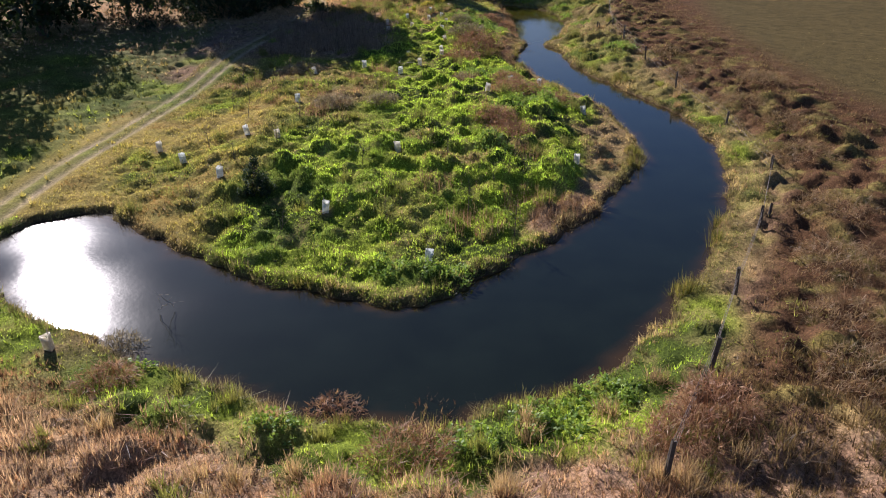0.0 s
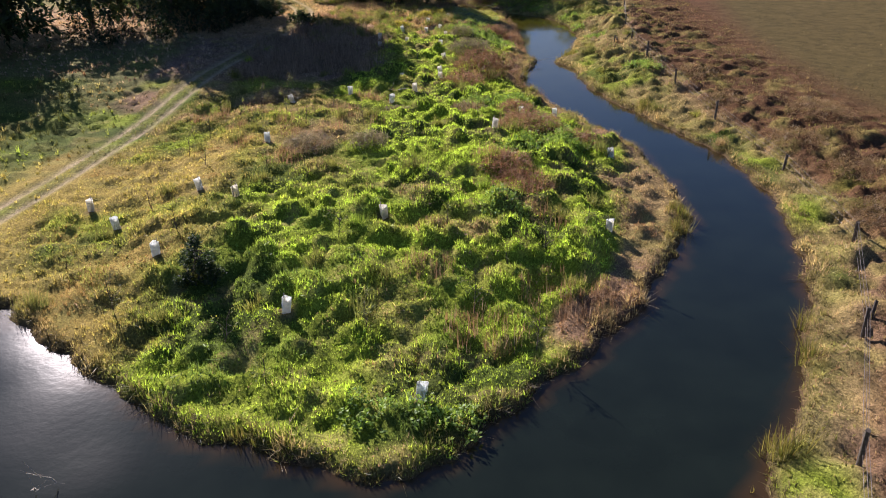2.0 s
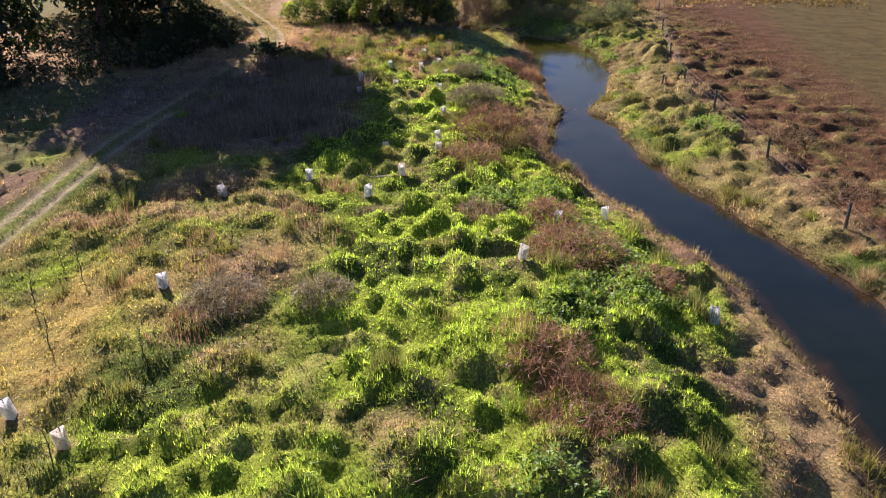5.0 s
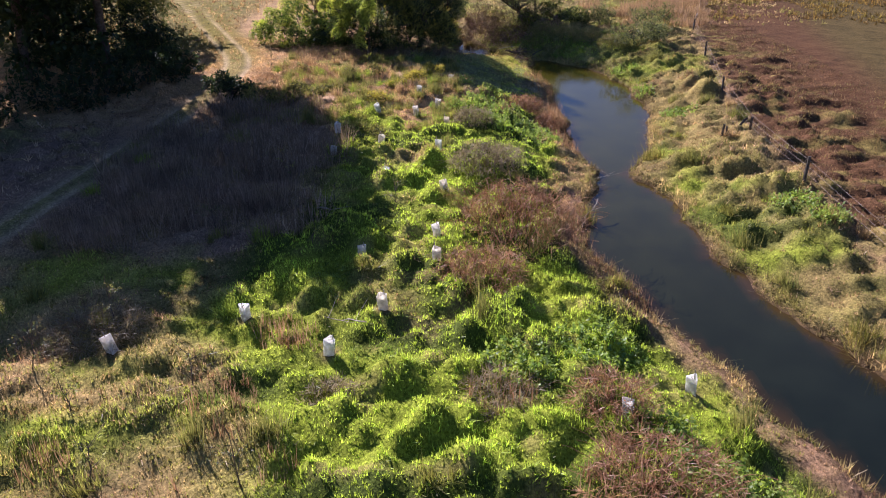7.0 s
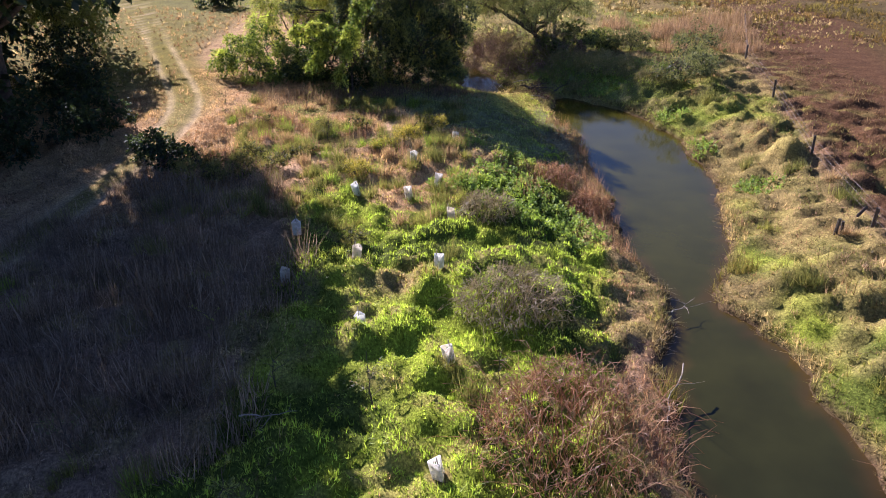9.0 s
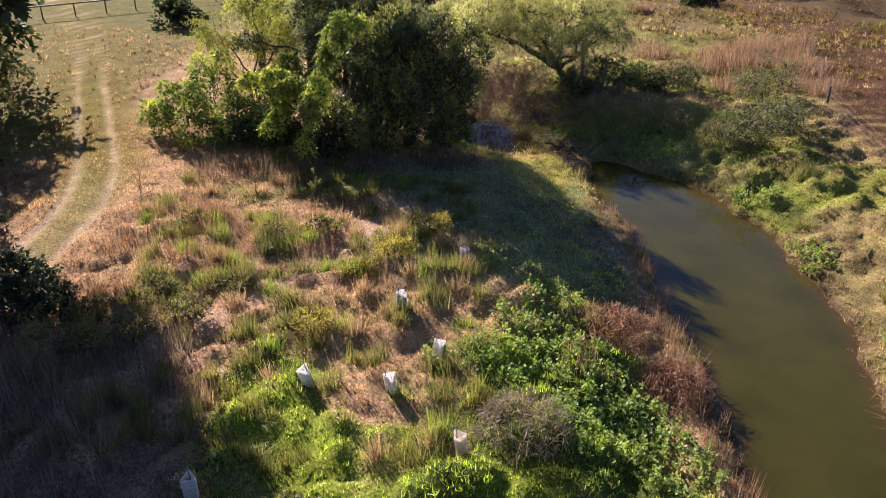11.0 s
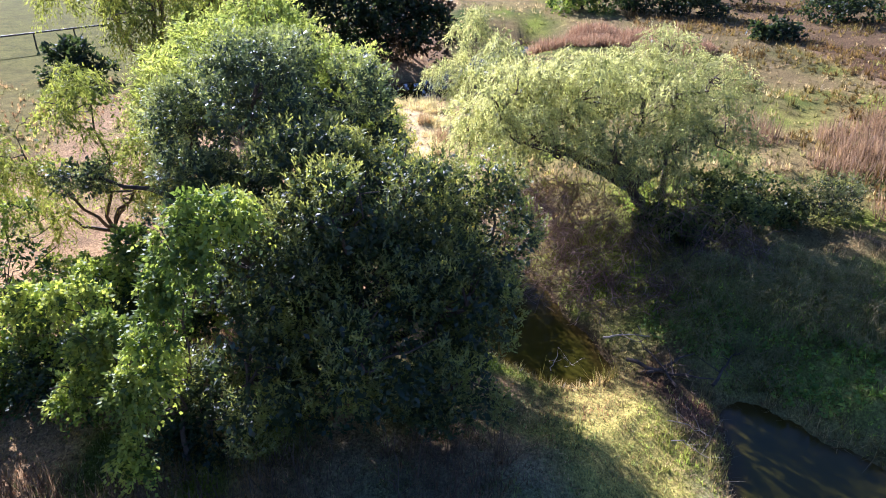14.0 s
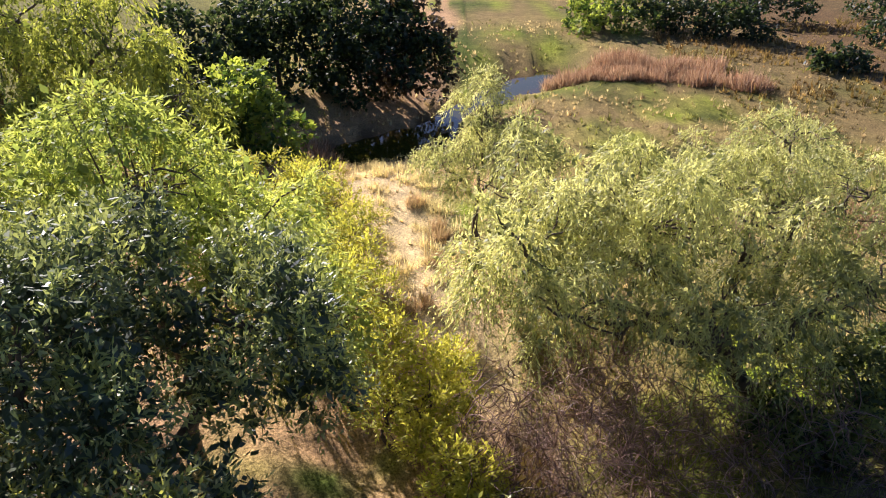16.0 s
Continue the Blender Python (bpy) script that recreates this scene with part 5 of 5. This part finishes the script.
def sapling(x, y, h, label, leafy_ness, tints):
    z = ground_at(x, y) - 0.03
    root = new("sapling")
    root.location = (x, y, z)
    stem = bent((0, 0, 0), (rng.normal(0, 0.1), rng.normal(0, 0.1), h), 0.06, 7)
    under("stem", mesh_of("stem", *tube(stem, np.linspace(0.018, 0.006, 7), 5), BARK), root)
    ends, ways = [], []
    for _ in range(8):
        s = stem[rng.integers(1, 6)]
        w = unit(rng.normal(0, 1, 3) * [1, 1, 0.2] + [0, 0, 0.8])
        e = s + w * h * rng.uniform(0.25, 0.5)
        under("twig", mesh_of("twig", *tube(bent(s, e, 0.04, 4), np.linspace(0.009, 0.004, 4), 3), BARK), root)
        ends.append(s * 0.4 + e * 0.6)
        ways.append(w)
    ends, ways = np.repeat(np.array(ends), leafy_ness, 0), np.repeat(np.array(ways), leafy_ness, 0)
    ways = unit(ways + rng.normal(0, 0.4, ways.shape))
    v, f, c = sprays(ends, ways, np.full(len(ends), h * 0.25), 7, 0.07, 0.014, blend(np.broadcast_to(tints[0], (len(ends), 3)), tints[1], rng.uniform(0, 1, len(ends))), 0.1)
    under("foliage", mesh_of("foliage", v, f, FOLIAGE, c), root)
    return tagged(root, label, "sapling", "saplings on the flat")


z = ground_at(-7.8, 28.6)
tree("conical_shrub", "dense dark conical young shrub on the grassy flat", "shrub", (-7.8, 28.6), (-7.8, 28.6, z + 0.9),
     [(-7.8, 28.6, z + 0.35, 0.62, 0.62, 0.45), (-7.8, 28.6, z + 0.8, 0.44, 0.44, 0.45), (-7.8, 28.6, z + 1.3, 0.2, 0.2, 0.4)], 0.03, 700, 9, 0.22, (0.07, 0.016), SHADE_TREE, 0.8, 0.1, FOLIAGE, "", 3, -0.9)
kinds = [sapling(-9.4, 31.5, 1.0, "thin bare twiggy sapling in the grass", 1, DARK_LEAF), sapling(2.7, 25.2, 1.5, "thin olive sapling with sparse leaves", 3, MIXED), sapling(-4.6, 23.6, 0.9, "small dark leafy sapling in the grass", 5, DARK_LEAF)]
spots = [(-12.2, 47.6), (-13.4, 49.2), (-10.8, 46.0), (-9.6, 44.2), (-11.6, 43.2), (-8.4, 46.6), (-7.0, 44.4), (-10.2, 48.4), (-12.8, 44.4), (-6.0, 47.8), (-9.0, 50.6), (-7.6, 38.0), (-10.6, 39.0), (-12.0, 41.0),
         (-5.6, 36.4), (-8.0, 34.0), (-3.6, 31.0), (-1.0, 33.4), (0.2, 31.4), (1.0, 27.0), (-2.2, 26.0), (-6.2, 25.4), (-10.0, 27.0), (-12.8, 30.0), (-11.4, 34.4), (3.6, 30.6), (5.2, 31.6), (2.2, 29.4), (-4.0, 44.4), (-2.0, 42.6),
         (-6.0, 61.0), (-8.0, 57.0), (-4.2, 55.0), (-4.0, 59.0), (-5.2, 76.6), (-3.6, 78.4), (-7.0, 82.0), (-0.8, 85.0), (-2.0, 83.6), (-9.6, 78.0), (-11.0, 81.0), (-4.8, 81.8), (1.4, 59.2), (-1.6, 58.2)]
for i, (x, y) in enumerate(spots):
    s = rng.uniform(0.7, 1.25)
    copy_thing(kinds[i % 3], pose(x, y, ground_at(x, y) - 0.03, rng.normal(0, 4), rng.normal(0, 4), rng.uniform(0, 360)))


def branch(name, label, points, thick, forks=4, mat=None):
    """A fallen or drowned branch."""
    line = bent(points[0], points[1], 0.12, 8)
    pieces = [tube(line, np.linspace(thick, thick * 0.3, 8), 6)]
    for _ in range(forks):
        s = line[rng.integers(2, 7)]
        pieces.append(tube(bent(s, s + np.array([rng.normal(0, 0.4), rng.normal(0, 0.4), rng.uniform(0.0, 0.4)]), 0.05, 4), np.linspace(thick * 0.4, thick * 0.12, 4), 4))
    v, f = merge(pieces)
    return tagged(new(name, mesh_of(name, v, f, mat or PALE_WOOD, None, True)), label, "branch", "fallen branches")


for a, b, t in (((-1.9, 49.6, 1.75), (-3.1, 50.1, 1.6), 0.02), ((7.0, 63.9, 0.3), (7.9, 64.6, 0.4), 0.012), ((3.0, 91.3, 0.05), (3.2, 91.7, 0.4), 0.012), ((3.4, 91.5, 0.05), (3.6, 91.1, 0.35), 0.012),
                ((5.4, 88.7, 0.5), (6.3, 88.2, 0.45), 0.014), ((5.3, 88.0, 0.5), (6.2, 87.5, 0.35), 0.012), ((4.6, 92.4, 0.4), (5.8, 92.0, 0.7), 0.03),                 ((6.4, 60.8, 0.6), (5.4, 58.6, 0.3), 0.02), ((-4.4, 57.3, 1.7), (-3.2, 57.6, 1.6), 0.02), ((-9.0, 20.0, 0.1), (-8.4, 19.2, 0.8), 0.015), ((-8.6, 20.2, 0.1), (-8.8, 19.6, 0.9), 0.015)):
    branch("dead_branch", "bleached dead branch lying at the water's edge", (a, b), t)
for a, b, t in (((5.0, 91.2, 0.5), (7.0, 90.2, 0.6), 0.06), ((5.4, 90.6, 0.5), (6.8, 91.2, 0.7), 0.05), ((6.0, 90.0, 0.5), (5.4, 92.2, 0.7), 0.04), ((7.0, 90.2, 0.4), (8.0, 91.4, 0.6), 0.05)):
    branch("log", "dark fallen log in the debris between pond and pool", (a, b), t, 5, BARK)


# ---- grass tussocks that stand apart ----
def tussock(label, tall, per, tints, splay=0.55):
    root = new("grass_tussock")
    base = np.c_[rng.normal(0, 0.18, (14, 2)), np.zeros(14)]
    tone = blend(np.broadcast_to(tints[0], (14, 3)), tints[1], rng.uniform(0, 1, 14))
    v, f, c = blades(base, per, np.full(14, tall), splay, 0.011, tone)
    root.data = None
    tagged(under("blade_clump", mesh_of("blade_clump", v, f, GRASS, c), root), kind="stuff")
    return tagged(root, label, "grass tussock", "grass tussocks")


TUSSOCKS = [tussock("olive green grass tussock standing above dry grass", 0.45, 16, ((0.26, 0.28, 0.06), OLIVE), 0.8), tussock("bright green grass tussock on the flat", 0.5, 13, (LUSH, GREEN), 0.7),
            tussock("pale straw tussock with drooping dry blades", 0.6, 12, (STRAW, PINK), 0.6), tussock("bleached straw tussock in the sunny gap", 0.5, 14, ((0.78, 0.68, 0.42), (0.62, 0.54, 0.24)), 1.0), tussock("dark green tussock with dead stems", 0.7, 12, ((0.10, 0.14, 0.04), OLIVE), 0.45)]
for i, q in enumerate(TUSSOCKS):
    x, y = ((-6.1, 79.0), (-3.5, 76.3), (-2.4, 74.7), (-1.8, 107.0), (-8.0, 75.0))[i]
    q.location = (x, y, ground_at(x, y) - 0.02)


def set_out(count, box, kinds_of, ok):
    """Tussocks set out at random in a box, as copies."""
    for _ in range(count):
        x, y = rng.uniform(box[0], box[1]), rng.uniform(box[2], box[3])
        if ok(x, y) and float(shore(np.array([x]), np.array([y]))[0]) > 0.4 and float(track_off(np.array([x]), np.array([y]))[0]) > 1.3:
            copy_thing(TUSSOCKS[kinds_of[rng.integers(len(kinds_of))]], pose(x, y, ground_at(x, y) - 0.02, rng.normal(0, 5), rng.normal(0, 5), rng.uniform(0, 360)))


set_out(170, (-10.5, 1.0, 68.0, 84.0), (0, 0, 1, 4, 2, 4), lambda x, y: True)
set_out(70, (-14.0, 9.5, 24.0, 66.0), (0, 1, 4, 4), lambda x, y: inland(np.array([x]), np.array([y]))[0] > 0)
set_out(60, (9.5, 16.0, 26.0, 90.0), (0, 4, 2), lambda x, y: -4.5 < fence_side(x, y) < 0.5)
set_out(90, (-4.4, 0.9, 101.0, 116.0), (3, 3, 3, 2), lambda x, y: True)
set_out(40, (-12.0, 7.0, 10.5, 16.0), (2, 2, 0), lambda x, y: True)


# ---- tree guards ----
def guard_sleeve(side, h, wall=0.006):
    """A three-sided sleeve of fluted plastic, open at both ends, with its edge notched."""
    bm = bmesh.new()
    rings = []
    for z, grow in ((0.0, 0.96), (h * 0.5, 1.0), (h, 1.04)):
        ring = []
        for k in range(3):
            a = radians(90 + 120 * k)
            for turn in (-0.12, 0.12):
                ring.append((math.cos(a + turn) * side * 0.6 * grow, math.sin(a + turn) * side * 0.6 * grow, z + (0.02 if z > 0.4 * h and k == 0 else 0)))
        rings.append(ring)
    outer = [[bm.verts.new(p) for p in r] for r in rings]
    inner = [[bm.verts.new((p[0] * (1 - wall * 6 / side), p[1] * (1 - wall * 6 / side), p[2])) for p in r] for r in rings]
    n = 6
    for i in range(2):
        for j in range(n):
            bm.faces.new((outer[i][j], outer[i][(j + 1) % n], outer[i + 1][(j + 1) % n], outer[i + 1][j]))
            bm.faces.new((inner[i][(j + 1) % n], inner[i][j], inner[i + 1][j], inner[i + 1][(j + 1) % n]))
    for j in range(n):
        bm.faces.new((outer[2][j], outer[2][(j + 1) % n], inner[2][(j + 1) % n], inner[2][j]))
        bm.faces.new((outer[0][(j + 1) % n], outer[0][j], inner[0][j], inner[0][(j + 1) % n]))
    return bm


def stake(h):
    bm = bmesh.new()
    bmesh.ops.create_cube(bm, size=1.0, matrix=Matrix.LocRotScale((0.0, 0.10, h / 2), None, (0.022, 0.022, h)))
    bmesh.ops.bevel(bm, geom=bm.edges[:], offset=0.003, segments=1, affect="EDGES")
    return bm


def seedling():
    v, f, c = sprays(np.array([[0, 0, 0.18], [0.02, 0, 0.22], [-0.02, 0.01, 0.2]]), unit(np.array([[0.2, 0, 1.0], [-0.3, 0.2, 1.0], [0.1, -0.3, 1.0]])), np.array([0.34, 0.26, 0.3]), 9, 0.05, 0.012, np.full((3, 3), (0.07, 0.14, 0.03)), 0.1)
    return mesh_of("seedling", v, f, FOLIAGE, c)


def tree_guard(x, y, label):
    root = new("tree_guard")
    part("sleeve", guard_sleeve(0.27, 0.50), PLASTIC, root)
    part("stake", stake(0.66), PALE_WOOD, root, "pale wooden stake")
    under("seedling", seedling(), root, "young seedling inside")
    root.location = (x, y, ground_at(x, y) - 0.02)
    return tagged(root, label, "tree guard", "tree guards")


guard = tree_guard(*GUARDS[0], "white plastic tree guard on a stake in grass")
for x, y in GUARDS[1:]:
    g = copy_thing(guard, pose(x, y, ground_at(x, y) - 0.02, rng.normal(0, 6), rng.normal(0, 6), rng.uniform(0, 360)))


# ---- paddock fence ----
def fence_post(h, w):
    bm = bmesh.new()
    bmesh.ops.create_cone(bm, cap_ends=True, segments=9, radius1=w, radius2=w * 0.86, depth=h + 0.4, matrix=Matrix.Translation((0, 0, h / 2 - 0.2)))
    for v in bm.verts:
        v.co += Vector((rng.normal(0, 0.006), rng.normal(0, 0.006), rng.normal(0, 0.02) if v.co.z > h * 0.5 else 0))
    return bm


fence = tagged(new("paddock_fence"), "old weathered post and wire fence along the paddock", "fence")
tops = []
for i, (x, y) in enumerate(FENCE):
    z, h = ground_at(x, y), 0.95 + 0.12 * rng.uniform(-1, 1)
    p = part("post", fence_post(h, 0.07), TIMBER, fence)
    p.matrix_world = pose(x, y, z, rng.normal(0, 2.5), rng.normal(0, 2.5), rng.uniform(0, 360))
    tops.append((x, y, z))
for a, b in zip(tops[:-1], tops[1:]):
    for lift in (0.35, 0.62, 0.88):
        line = bent(np.array(a) + [0, 0, lift], np.array(b) + [0, 0, lift], 0.01, 7, 0.03)
        under("wire", mesh_of("wire", *tube(line, np.full(7, 0.006), 4), WIRE), fence)
for x, y, lean in ((15.1, 69.2, 40), (13.9, 68.2, 4), (14.15, 68.25, -5), (12.9, 26.6, 3)):
    q = new("stump_post", None)
    part("post", fence_post(0.55, 0.06), TIMBER, q)
    q.matrix_world = pose(x, y, ground_at(x, y) + 0.02, lean * 0.3, lean, 30)
    tagged(q, "short leaning old fence post in the grass", "post", "old posts")

# ---- rail fence at the far paddock ----
rails = tagged(new("rail_fence"), "dark single-rail paddock fence beyond the track", "fence")
ends = []
for i in range(9):
    s = i / 8
    x, y = -38.0 + 15.5 * s, 117.5 + 15.0 * s
    z = ground_at(x, y)
    p = part("post", fence_post(1.1, 0.06), RAIL, rails)
    p.location = (x, y, z)
    ends.append((x, y, z + 1.08))
for a, b in zip(ends[:-1], ends[1:]):
    under("rail", mesh_of("rail", *tube([a, np.mean([a, b], 0), b], np.full(3, 0.06), 6), RAIL), rails)
for x, y in ((-14.8, 139.0), (-12.0, 144.0), (-17.6, 134.0)):
    q = new("paddock_post")
    part("post", fence_post(1.2, 0.08), TIMBER, q)
    q.location = (x, y, ground_at(x, y))
    tagged(q, "dark timber post in the green far paddock", "post", "far posts")
